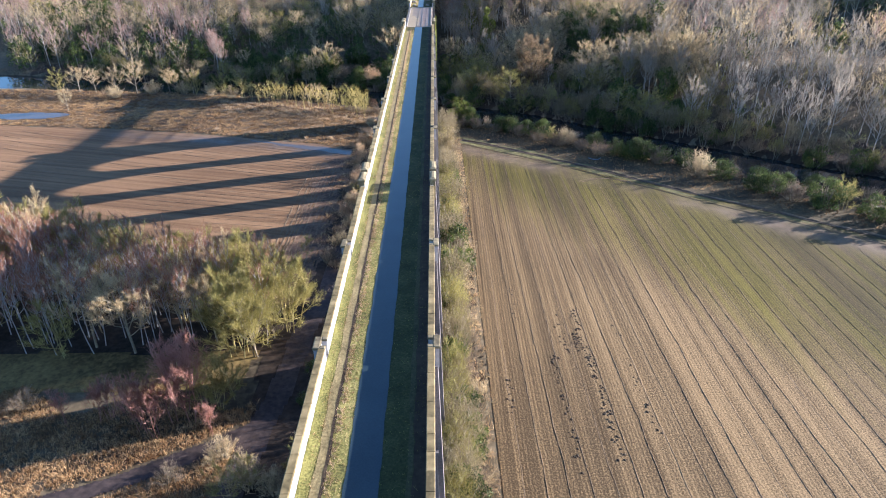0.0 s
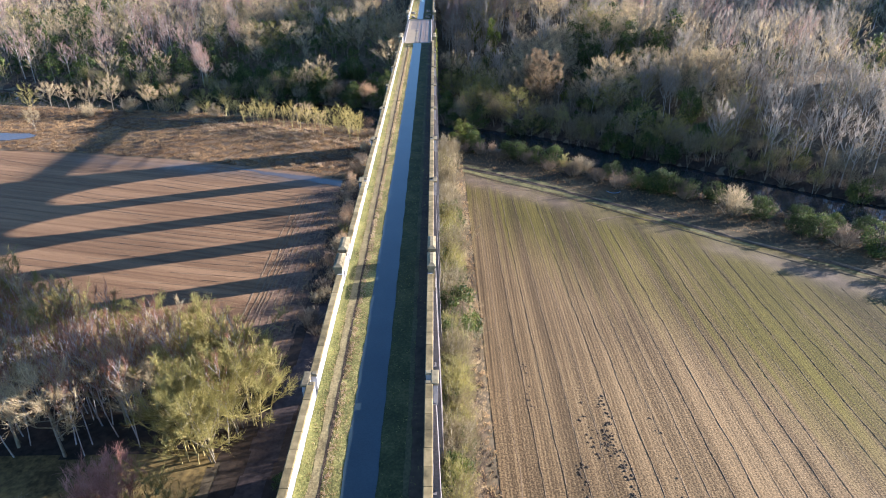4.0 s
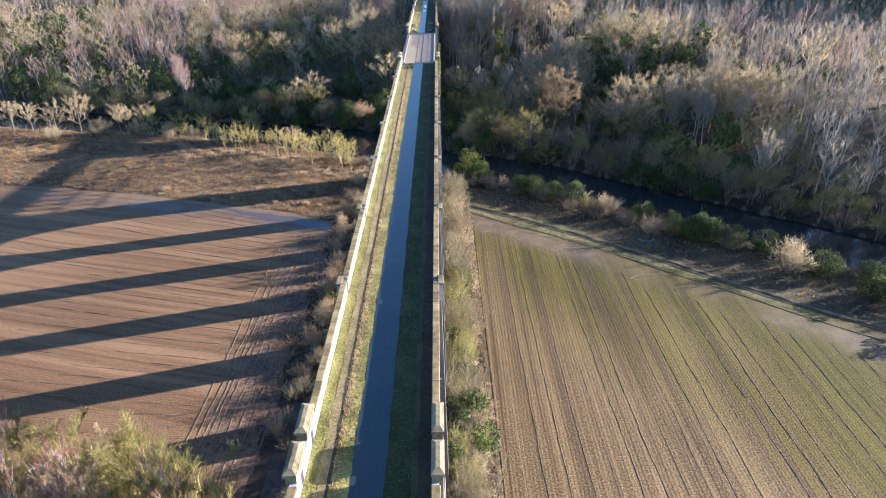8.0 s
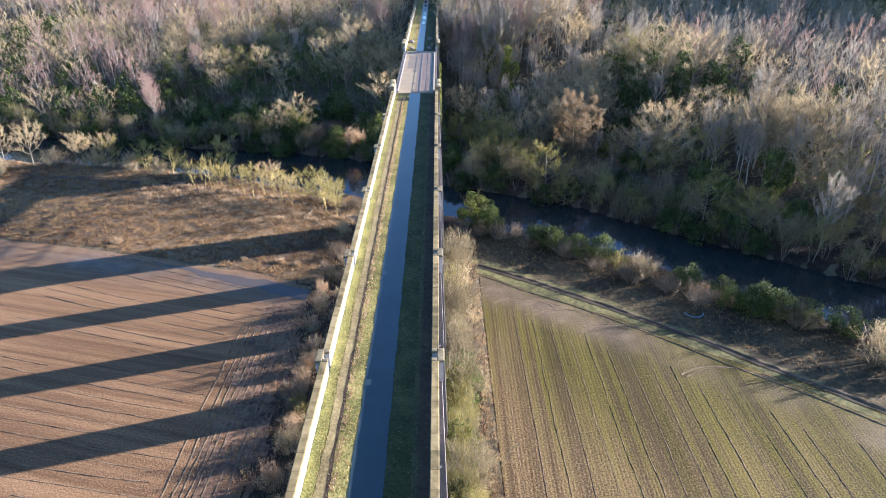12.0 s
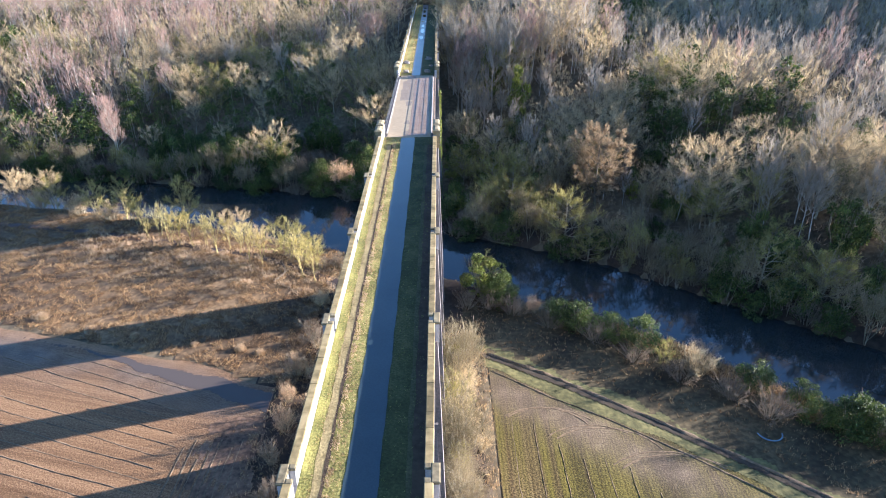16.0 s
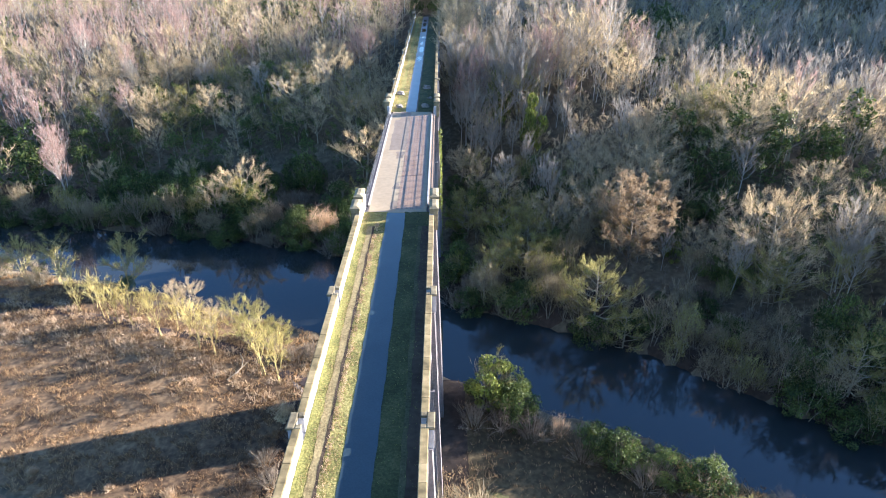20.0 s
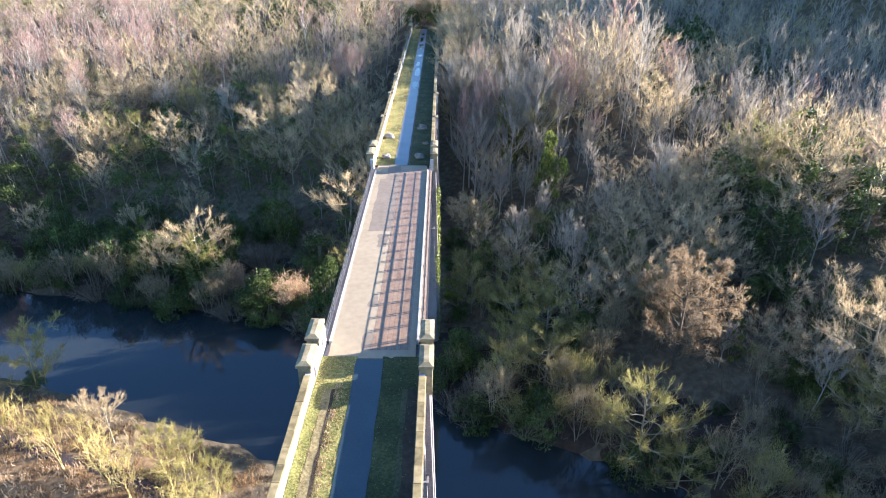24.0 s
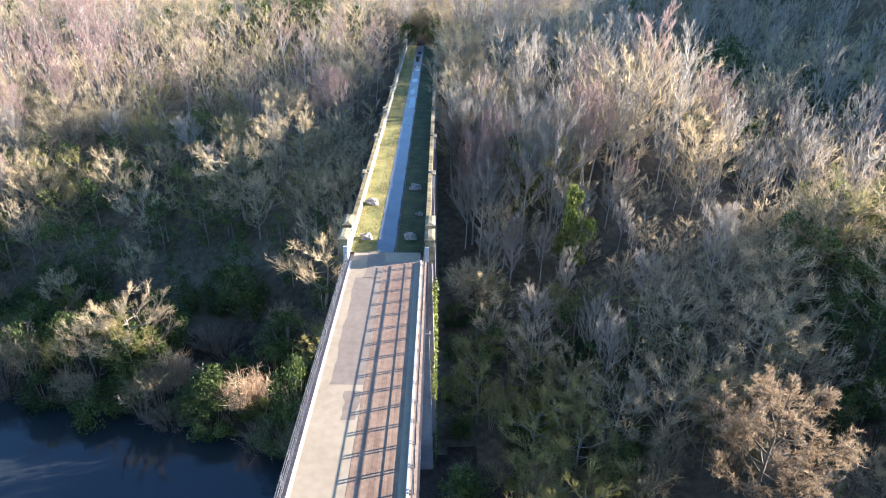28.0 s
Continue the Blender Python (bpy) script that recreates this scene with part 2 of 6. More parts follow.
M_PUDDLE = water_mat("puddle_water", (0.085, 0.068, 0.056), 0.16, 0.006)
# wood and twigs
M_BARK = mat("grey_bark", (0.17, 0.142, 0.095), (0.40, 0.34, 0.235), 0.95, 3, 0.2, 0.3)
M_BARK_DARK = mat("brown_bark", (0.06, 0.05, 0.035), (0.17, 0.14, 0.10), 0.95, 3, 0.2, 0.3)
M_BIRCH = mat("birch_bark", (0.30, 0.265, 0.245), (0.58, 0.535, 0.50), 0.85, 2, 0.5, 0.2)
M_WILLOW = mat("willow_bark", (0.26, 0.21, 0.08), (0.50, 0.41, 0.17), 0.9, 2, 0.3, 0.2)
M_TWIG_TAN = mat("tan_twigs", (0.34, 0.255, 0.14), (0.73, 0.58, 0.345), 0.95, 0.6, 0.13, 0, island=0.3, third=(0.535, 0.418, 0.24), thin=0.45)
M_TWIG_ASH = mat("grey_twigs", (0.24, 0.20, 0.15), (0.52, 0.45, 0.355), 0.95, 0.6, 0.13, 0, island=0.3, third=(0.375, 0.32, 0.25), thin=0.4)
M_ASH = mat("pale_bark", (0.27, 0.245, 0.20), (0.54, 0.49, 0.42), 0.9, 2, 0.3, 0.2)
M_TWIG_OLIVE = mat("olive_twigs", (0.17, 0.15, 0.047), (0.49, 0.43, 0.155), 0.95, 0.6, 0.13, 0, island=0.35, third=(0.31, 0.27, 0.092), thin=0.42)
M_FERN = mat("orange_bracken", (0.21, 0.12, 0.055), (0.66, 0.46, 0.24), 0.95, 0.6, 0.1, 0, island=0.6, third=(0.42, 0.265, 0.128), thin=0.4)
M_TWIG_PINK = mat("birch_twigs", (0.20, 0.095, 0.06), (0.50, 0.275, 0.18), 0.95, 0.6, 0.13, 0, island=0.35, third=(0.325, 0.17, 0.11), thin=0.4)
M_TWIG_ROSE = mat("rosy_twigs", (0.28, 0.185, 0.145), (0.53, 0.375, 0.30), 0.95, 0.6, 0.13, 0, island=0.3, third=(0.41, 0.28, 0.225), thin=0.42)
M_TWIG_HEDGE = mat("hedge_twigs", (0.15, 0.125, 0.07), (0.42, 0.34, 0.20), 0.95, 0.5, 0.1, 0, island=0.4, third=(0.26, 0.21, 0.12), thin=0.4)
M_TWIG_YELLOW = mat("yellow_twigs", (0.40, 0.305, 0.08), (0.84, 0.67, 0.25), 0.95, 0.6, 0.13, 0, island=0.3, third=(0.50, 0.42, 0.155), thin=0.45)
M_TWIG_RED = mat("red_twigs", (0.27, 0.125, 0.095), (0.52, 0.29, 0.225), 0.95, 0.6, 0.13, 0, island=0.3, thin=0.4)
M_TWIG_RUST = mat("rust_twigs", (0.42, 0.275, 0.145), (0.79, 0.59, 0.35), 0.95, 0.6, 0.13, 0, island=0.3, third=(0.54, 0.36, 0.22), thin=0.45)
M_TWIG_DARK = mat("brown_twigs", (0.12, 0.09, 0.066), (0.32, 0.25, 0.18), 0.95, 0.6, 0.13, 0, island=0.3, thin=0.45)
M_IVY = mat("ivy_leaves", (0.026, 0.045, 0.011), (0.17, 0.20, 0.045), 0.6, 0.6, 0.13, 0, island=0.5, third=(0.07, 0.098, 0.023), spec=0.35, thin=0.3)
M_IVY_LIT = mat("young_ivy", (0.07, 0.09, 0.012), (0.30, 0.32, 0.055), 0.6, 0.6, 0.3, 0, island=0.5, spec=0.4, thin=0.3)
M_STRAW = mat("dry_grass", (0.22, 0.135, 0.06), (0.68, 0.50, 0.255), 0.95, 0.6, 0.06, 0, island=0.5, third=(0.41, 0.27, 0.148), thin=0.45)
M_REED = mat("dead_reed", (0.30, 0.21, 0.12), (0.66, 0.50, 0.32), 0.9, 0.6, 0.1, 0, island=0.5, thin=0.45)
M_BLADE = mat("grass_blades", (0.08, 0.10, 0.02), (0.32, 0.30, 0.10), 0.9, 1.0, 0.2, 0, island=0.6, third=(0.17, 0.18, 0.05), thin=0.45)


# ---- mesh tools ----
class Geo:
    """Collects vertices and faces, with a material slot per face."""

    def __init__(self):
        self.v, self.f = [], []

    def poly(self, pts):
        k = len(self.v)
        self.v += [tuple(p) for p in pts]
        self.f.append(tuple(range(k, k + len(pts))))

    def box(self, x0, x1, y0, y1, z0, z1, tx=0.0, ty=0.0):
        """A box whose top is drawn in by tx and ty on each side."""
        k = len(self.v)
        self.v += [(x0, y0, z0), (x1, y0, z0), (x1, y1, z0), (x0, y1, z0),
                   (x0 + tx, y0 + ty, z1), (x1 - tx, y0 + ty, z1), (x1 - tx, y1 - ty, z1), (x0 + tx, y1 - ty, z1)]
        self.f += [tuple(k + i for i in q) for q in ((3, 2, 1, 0), (4, 5, 6, 7), (0, 1, 5, 4), (1, 2, 6, 5), (2, 3, 7, 6), (3, 0, 4, 7))]
        return self

    def prism(self, outline, x0, x1):
        """An outline in y and z, drawn out from x0 to x1."""
        k, n = len(self.v), len(outline)
        self.v += [(x0, y, z) for y, z in outline] + [(x1, y, z) for y, z in outline]
        self.f += [tuple(k + i for i in range(n)), tuple(k + n + i for i in reversed(range(n)))]
        self.f += [(k + (i + 1) % n, k + i, k + n + i, k + n + (i + 1) % n) for i in range(n)]
        return self

    def bar(self, a, b, w, h=None):
        """A square bar from a to b."""
        a, b = Vector(a), Vector(b)
        d = (b - a).normalized()
        s = d.cross(Vector((1, 0, 0)) if abs(d.x) < 0.9 else Vector((0, 0, 1))).normalized()
        u = d.cross(s)
        k, h = len(self.v), h or w
        for p in (a, b):
            self.v += [tuple(p + s * i * w / 2 + u * j * h / 2) for i, j in ((-1, -1), (1, -1), (1, 1), (-1, 1))]
        self.f += [tuple(k + i for i in q) for q in ((0, 1, 2, 3), (7, 6, 5, 4), (0, 4, 5, 1), (1, 5, 6, 2), (2, 6, 7, 3), (3, 7, 4, 0))]
        return self

    def mesh(self, name, material, smooth=False):
        me = bpy.data.meshes.new(name)
        me.from_pydata(self.v, [], self.f)
        me.materials.append(material)
        bm = bmesh.new()
        bm.from_mesh(me)
        bmesh.ops.recalc_face_normals(bm, faces=bm.faces)
        bm.to_mesh(me)
        bm.free()
        if smooth:
            me.shade_smooth()
        return me


def part(name, geo, material, parent=None, label="", smooth=False):
    me = geo if isinstance(geo, bpy.types.Mesh) else geo.mesh(name, material, smooth)
    ob = new(name, me)
    if parent:
        ob.parent = parent
    if label:
        tagged(ob, label)
    return ob


def thing(name, label, category, group="", kind="", at=(0, 0, 0)):
    ob = new(name)
    ob.location = at
    ob.empty_display_size = 0.5
    return tagged(ob, label, category, group, kind)


def array_mesh(name, verts, tris, materials, slots=None):
    """A mesh of triangles from arrays."""
    me = bpy.data.meshes.new(name)
    n = len(tris)
    me.vertices.add(len(verts))
    me.vertices.foreach_set("co", np.ascontiguousarray(verts, dtype=np.float32).ravel())
    me.loops.add(n * 3)
    me.loops.foreach_set("vertex_index", np.ascontiguousarray(tris, dtype=np.int32).ravel())
    me.polygons.add(n)
    me.polygons.foreach_set("loop_start", np.arange(0, n * 3, 3, dtype=np.int32))
    for m in materials:
        me.materials.append(m)
    if slots is not None:
        me.polygons.foreach_set("material_index", np.ascontiguousarray(slots, dtype=np.int32))
    me.update(calc_edges=True)
    return me


# ---- the lie of the land ----
FLAT, WATER = -30.48, -32.7
NEAR_X = [-400, -140, -94, -76, -60, -47, -36, -20, -12, 6, 17, 27, 36, 46, 52, 61, 70, 110, 160, 400]
NEAR_Y = [92, 50, 42, 38.5, 34, 29.5, 25.5, 19.5, 14.5, 5.5, -1, -5, -9, -17, -23, -31, -37.5, -67, -96, -240]
FAR_X = [-400, -140, -94, -70, -57, -38, -21, -5, 8, 16, 27, 40, 48, 66, 110, 160, 400]
FAR_Y = [127, 79, 67, 63, 61, 57.5, 53, 42, 31, 26, 21.5, 15, 8, -6, -39, -70, -208]


def smooth(t):
    t = np.clip(t, 0, 1)
    return t * t * (3 - 2 * t)


def ground_z(x, y):
    x, y = np.asarray(x, float), np.asarray(y, float)
    near, far = np.interp(x, NEAR_X, NEAR_Y), np.interp(x, FAR_X, FAR_Y)
    s = (y - far) * 0.88
    steep = smooth((x - 15) / 70)
    rise = 34 - 15 * steep - 10 * smooth((-x - 20) / 120) + 0.085 * steep * np.clip(s - 110, 0, 300)
    width = 158 - 96 * steep
    hill = FLAT - 0.6 + rise * smooth(s / width)
    hill = hill + 34 * smooth((0.6 * x + 0.8 * y - 203) / 26) * smooth((0.8 * x - 0.6 * y + 12) / 26)      # a made-up ridge, added to shade the far wood
    # second made-up rise, added to keep the sun off the wood further north
    hill = hill + 16 * smooth((y - 158) / 25) * smooth((x - 115) / 25)
    hill = hill + 4.5 * np.exp(-((x - 37) / 13) ** 2 - ((y - 80) / 26) ** 2) - 4 * smooth((x - 48) / 12) * smooth((s - 20) / 25) * smooth((130 - y) / 30)
    hill = hill + (5 + 3.5 * np.exp(-((x + 27) / 17) ** 2)) * smooth((s - 14) / 24) * smooth(-x / 9) * smooth((176 - y) / 32)      # a shoulder west of the viaduct
    bed = smooth((y - near + 1.0) / 4.5) * smooth((far - y + 1.0) / 4.5)
    z = np.where(y > far, hill, FLAT)
    bump = 0.10 * np.sin(x * 0.31 + 1.3 * np.sin(y * 0.17)) + 0.08 * np.sin(y * 0.43 + x * 0.11)
    bankment = smooth((y - 176) / 8) * smooth((16 - np.abs(x)) / 10)
    z = z * (1 - bankment) + np.maximum(z * 0 - 0.3, 0 * z - 0.3) * bankment
    edge = smooth((y - near + 30) / 10) * (x > -130)
    return z * (1 - bed) + (WATER - 2.0) * bed + bump * np.where(y > near - 4, 1, edge)


def axis(lo, hi, step, reach):
    """Even steps from lo to hi, then ever wider ones out to reach."""
    mid = list(np.arange(lo, hi + step / 2, step))
    a, d = [mid[0]], step
    while a[-1] > -reach:
        d *= 1.5
        a.append(a[-1] - d)
    b, d = [mid[-1]], step
    while b[-1] < reach:
        d *= 1.5
        b.append(b[-1] + d)
    return np.array(a[:0:-1] + mid + b[1:])


def sheet(name, xs, ys, height, material, inside=None):
    """A ground sheet over the grid xs, ys; inside(x, y) picks its faces."""
    gx, gy = np.meshgrid(xs, ys)
    gz = height(gx, gy)
    v = np.stack([gx, gy, gz], -1).reshape(-1, 3)
    nx, ny = len(xs), len(ys)
    i, j = np.meshgrid(np.arange(nx - 1), np.arange(ny - 1))
    a = (j * nx + i).ravel()
    if inside is not None:
        cx = (gx[:-1, :-1] + gx[1:, 1:]).ravel() / 2
        cy = (gy[:-1, :-1] + gy[1:, 1:]).ravel() / 2
        a = a[inside(cx, cy)]
    tris = np.concatenate([np.stack([a, a + 1, a + nx + 1], -1), np.stack([a, a + nx + 1, a + nx], -1)])
    used, flat = np.unique(tris, return_inverse=True)
    me = array_mesh(name, v[used], flat.reshape(-1, 3), [material])
    me.shade_smooth()
    return new(name, me)


def wander(x, y, k=1.0):
    """An uneven edge, in metres."""
    return k * (np.sin(x * 0.23 + y * 0.11) + 0.6 * np.sin(x * 0.61 - y * 0.37) + 0.4 * np.sin(y * 0.9 + x * 0.2))


def field_edge_l(x):
    return np.interp(x, [-300, -93, -65, -30, -18], [25, -6.5, -13, -23.5, -29])


def field_edge_r(x):
    return np.interp(x, [0, 13, 28, 45, 68, 120, 300], [-14, -21, -31.5, -44.5, -64.5, -105, -240])


ground = tagged(sheet("ground", axis(-190, 200, 3.2, 2600), axis(-235, 330, 3.2, 2600), ground_z, M_GROUND),
                "brown valley floor and wooded slope under leaf litter", "ground", kind="structure")
river = tagged(sheet("water", np.arange(-420, 420, 6.0), np.arange(-250, 140, 6.0), lambda x, y: x * 0 + WATER, M_WATER,
                     lambda x, y: (y > np.interp(x, NEAR_X, NEAR_Y) - 9) & (y < np.interp(x, FAR_X, FAR_Y) + 9)),
               "dark still river reflecting trees and sky", "river", kind="structure")


def warped(name, xs, low, high, rows, height, material, damp=None):
    """A sheet whose far edge follows high(x), with rows that bunch towards it."""
    k = 1 - (1 - np.linspace(0, 1, rows)) ** 1.7
    gx = np.repeat(np.asarray(xs)[None, :], rows, 0)
    gy = low(gx) + (high(gx) - low(gx)) * k[:, None]
    v = np.stack([gx, gy, height(gx, gy)], -1).reshape(-1, 3)
    n = len(xs)
    i, j = np.meshgrid(np.arange(n - 1), np.arange(rows - 1))
    q = (j * n + i).ravel()
    me = array_mesh(name, v, np.concatenate([np.stack([q, q + 1, q + n + 1], -1), np.stack([q, q + n + 1, q + n], -1)]), [material])
    me.shade_smooth()
    if damp is not None:
        at = me.attributes.new("damp", "FLOAT", "POINT")
        at.data.foreach_set("value", np.clip(damp(gx, gy), 0, 1).astype(np.float32).ravel())
    return new(name, me)


def lift(h):
    return lambda x, y: ground_z(x, y) + h


field_left = tagged(warped("ploughed_field", np.arange(-260, -19, 1.2), lambda x: x * 0 - 118, lambda x: field_edge_l(x) + wander(x, x * 0.7, 0.4), 110, lift(0.06), M_FIELD_L,
                           lambda x, y: np.exp(-((field_edge_l(x) - y - 5) / 5.0) ** 2) * smooth((x + 120) / 50) * (0.7 + 0.22 * wander(x, y))),
                    "bare pinkish-brown ploughed field with faint furrows", "field", kind="structure")
field_right = tagged(warped("drilled_field", np.arange(12.6, 260, 1.2), lambda x: x * 0 - 300, lambda x: field_edge_r(x) + wander(x, x * 0.7, 0.35), 110, lift(0.06), M_FIELD_R,
                            lambda x, y: np.exp(-((field_edge_r(x) - y - 7.5) / 5.0) ** 2) * np.clip(0.55 + 0.3 * np.sin(x * 0.09 + 0.5) + 0.2 * wander(x * 0.7, y * 0.7), 0, 0.72)),
                     "tan drilled field with parallel rows and green shoots", "field", kind="structure")
meadow = tagged(sheet("rough_meadow", np.arange(-260, -16, 1.5), np.arange(-30, 60, 1.5), lift(0.10), M_MEADOW,
                      lambda x, y: (y > field_edge_l(x) + 0.8 + wander(x, y, 0.5)) & (y < np.interp(x, NEAR_X, NEAR_Y) - 4 + wander(x, y, 0.6))),
                "brown rough meadow of dead grass and bracken", "meadow", kind="structure")
bank_grass = tagged(sheet("bank_grass", np.arange(9, 200, 1.5), np.arange(-190, 8, 1.0), lift(0.08), M_BANK,
                          lambda x, y: (y > field_edge_r(x) + 0.6 + wander(x, y, 0.3)) & (y < np.interp(x, NEAR_X, NEAR_Y) - 3 + wander(x, y, 0.5))),
                    "dull green grass strip beside the river", "grass", kind="structure")


def patch(name, material, inside, box, label, category, h=0.14, step=0.8):
    x0, x1, y0, y1 = box
    return tagged(sheet(name, np.arange(x0, x1, step), np.arange(y0, y1, step), lift(h), material, inside), label, category, kind="structure")


def near_line(x, y, px, py, half):
    """Whether points lie within half of the line through px, py (py rising)."""
    return np.abs(x - np.interp(y, py, px) + wander(y, x, 0.25)) < half


patch("lane", M_TRACK, lambda x, y: near_line(x, y, [-24, -20.4, -19.2, -17.6, -15.6, -14.5], [-190, -150, -138, -122, -104, -90], 1.9),
      (-30, -10, -190, -88), "muddy purple-brown lane beside the viaduct", "lane", 0.10, 0.35)
patch("side_track", M_TRACK, lambda x, y: np.abs(y - np.interp(x, [-90, -40, -27, -20], [-172, -154.5, -147.5, -143]) + wander(x, y, 0.2)) < 1.5,
      (-90, -20, -180, -138), "muddy track branching to the lane", "track", 0.115, 0.35)
patch("mossy_clearing", M_MOSS, lambda x, y: (np.abs(y + 130.5 + wander(x, y, 0.5)) < 5.0) & (x < -24 + wander(y, x, 0.8)),
      (-120, -22, -140, -120), "olive mossy grass clearing in front of the birches", "grass", 0.09)
# dark sheet that paints in the shade of hedge and trees
patch("viaduct_foot", M_LITTER_SHADE, lambda x, y: (x > -22.5 + wander(y, x, 0.7)) & (x < 11 + wander(y, x, 0.4)) & (np.abs(x + 6) < 18), (-26, 13, -215, 4),
      "ground along the foot of the viaduct with tree shade painted in as dark colour", "earth", 0.05, 0.9)
WOOD_X, WOOD_Y = [-104, -70, -50, -42, -33, -20], [-88, -95.5, -104, -106.5, -107.5, -115.5]      # northern edge of the birch wood
patch("wood_floor", M_LITTER_SHADE, lambda x, y: (y < np.interp(x, WOOD_X, WOOD_Y) + 2.5 + wander(x, y, 0.8)) & (x > -106 + wander(y, x, 2.0)) & (x < -20 + wander(y, x, 0.6)),
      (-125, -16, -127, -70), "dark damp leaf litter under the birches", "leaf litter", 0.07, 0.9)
patch("river_margin", M_LITTER_SHADE, lambda x, y: (y > np.interp(x, FAR_X, FAR_Y) - 4) & (y < np.interp(x, FAR_X, FAR_Y) + 15 + wander(x, y, 1.5)), (-180, 172, -85, 100),
      "dark margin of the river under the trees", "river bank", 0.08, 1.3)
TOW_X, TOW_Y = [-110, -75, -50, -32, -28.2, -23.9, -18.7, -12, -7], [33, 27, 19.5, 13.5, 11.4, 9.0, 4.9, 1.5, 0.0]
patch("towpath", M_TRACK, lambda x, y: np.abs(y - np.interp(x, TOW_X, TOW_Y)) < 0.95 + wander(x, y, 0.08), (-110, -7, -2, 36), "narrow purple-grey riverside path behind the willows", "path", 0.13, 0.4)
puddle = patch("field_puddle", M_PUDDLE,
               lambda x, y: (np.abs(y - field_edge_l(x) + 2.4 + 0.05 * (x + 50) + wander(x, y, 0.35)) < np.clip(0.55 + 0.06 * (x + 48), 0.0, 2.1) + 0.12 * wander(x * 1.3, y * 2.6) + 0.06 * np.sin(x * 5.3 + y * 3.1)) & (x > -66),
               (-66, -20, -36, -6), "shallow flood water along the field edge", "puddle", 0.085, 0.3)
pond = patch("meadow_pond", M_PUDDLE, lambda x, y: ((x + 138) / 13) ** 2 + ((y - 11.5) / 4.2) ** 2 + 0.15 * wander(x, y) < 1,
             (-160, -120, 3, 21), "shallow pond in the rough meadow", "pond", 0.22, 0.8)
patch("headland", M_HEAD, lambda x, y: (x > -27.6 + wander(y * 2.1, x * 2, 1.2)) & (x < -19 + wander(y * 1.3, x, 0.5)) & (np.sin(x * 5.1) + np.sin(y * 1.3 + x) + wander(x * 3, y * 3, 0.8) > -1.3 + 0.5 * np.clip(-25 - x, 0, 6)),
      (-34, -17, -112, -34), "rutted bare headland of the field", "headland", 0.08, 0.35)
patch("edge_strip", M_STRIP, lambda x, y: (np.abs(y - field_edge_r(x) + 1.2 + wander(x, y, 0.35)) < 1.5 + 0.5 * np.sin(x * 0.31) + 0.4 * wander(y, x) - 0.025 * np.maximum(x - 40, 0)) & (x < 130),
      (12, 130, -125, -14), "green grass strip along the field's end", "grass", 0.08, 0.25)
patch("ditch", M_DITCH, lambda x, y: np.abs(y - field_edge_r(x) - 0.3 + wander(x, y, 0.15)) < 0.5 + 0.15 * wander(y, x), (11, 150, -145, -12), "narrow dark ditch at the field's end", "ditch", 0.14, 0.25)

patch("ditch_side", M_STRIP, lambda x, y: (y > field_edge_r(x) + 1.0) & (y < field_edge_r(x) + 3.4 + 0.5 * np.sin(x * 0.43) + wander(x * 2, y * 2, 0.5) - 0.05 * np.maximum(x - 32, 0)) & (x < 120) & (np.sin(x * 1.7 + y * 0.9) + np.sin(x * 0.6 - y * 2.1) + wander(y * 3, x * 3, 0.8) > -1.25),
      (11, 120, -125, -8), "yellow-green grass along the far side of the ditch", "grass", 0.105, 0.4)

# ---- viaduct ----
PIT = 17.42
SINGLE = [-22.12 - PIT * k for k in range(6)]                 # lone piers this side of the river, up to the wide pier
PAIRS = [-1.6, -130.6, 47.9, 175.5]                           # centres of the wide piers
SINGLE += [-149.4 - PIT * k for k in range(7)] + [67.57 + PIT * k for k in range(6)]
PIERS = sorted([(y, 1.15) for y in SINGLE] + [(y, 3.4) for y in PAIRS])
HALF, DECK, SPRING, CROWN = 4.45, -0.1, -9.4, -1.75
IN_, OUT = 4.05, 4.50
TOP = 1.46
WIDEN = (1.025, 1.0, 1.025)                                    # true width and height against the drawn section
NICHE, JOG, RETURN = 0.42, 0.42, 0.36                                         # refuges: half length, step outwards

viaduct = thing("viaduct", "tall blue-brick railway viaduct with round arches, stone copings and a steel river span", "viaduct", kind="structure")
viaduct.scale = WIDEN
for y, half in PIERS:
    foot = min(float(ground_z(0, y)), float(ground_z(4, y)), float(ground_z(-4, y))) - 1.0
    if foot > SPRING - 2:
        continue
    g = Geo()
    bat = (SPRING - foot) / 42
    for x0, x1 in ((-HALF - 0.12, HALF + 0.12),):
        g.box(x0 - bat * 1.4, x1 + bat * 1.4, y - half - bat, y + half + bat, foot, SPRING, bat * 1.4, bat)
    g.box(-HALF - 0.3, HALF + 0.3, y - half - 0.2, y + half + 0.2, SPRING - 0.35, SPRING)
    pier = part("pier", g, M_BRICK, viaduct, "battered blue-brick pier")
    for side in (-1, 1):                                         # battered buttresses on the outer faces
        for dy, w in (((-1.8, 0.95), (1.8, 0.95)) if half > 2 else ((0.0, 0.92),)):
            run = (-0.4 - foot) / 34
            b = Geo().box(*sorted((side * (HALF - 0.9 - run), side * (HALF + 0.34 + run))), y + dy - w - 0.1, y + dy + w + 0.1, foot, -0.4, run, 0.1)
            part("buttress", b, M_BRICK, pier, "tapering brick buttress")
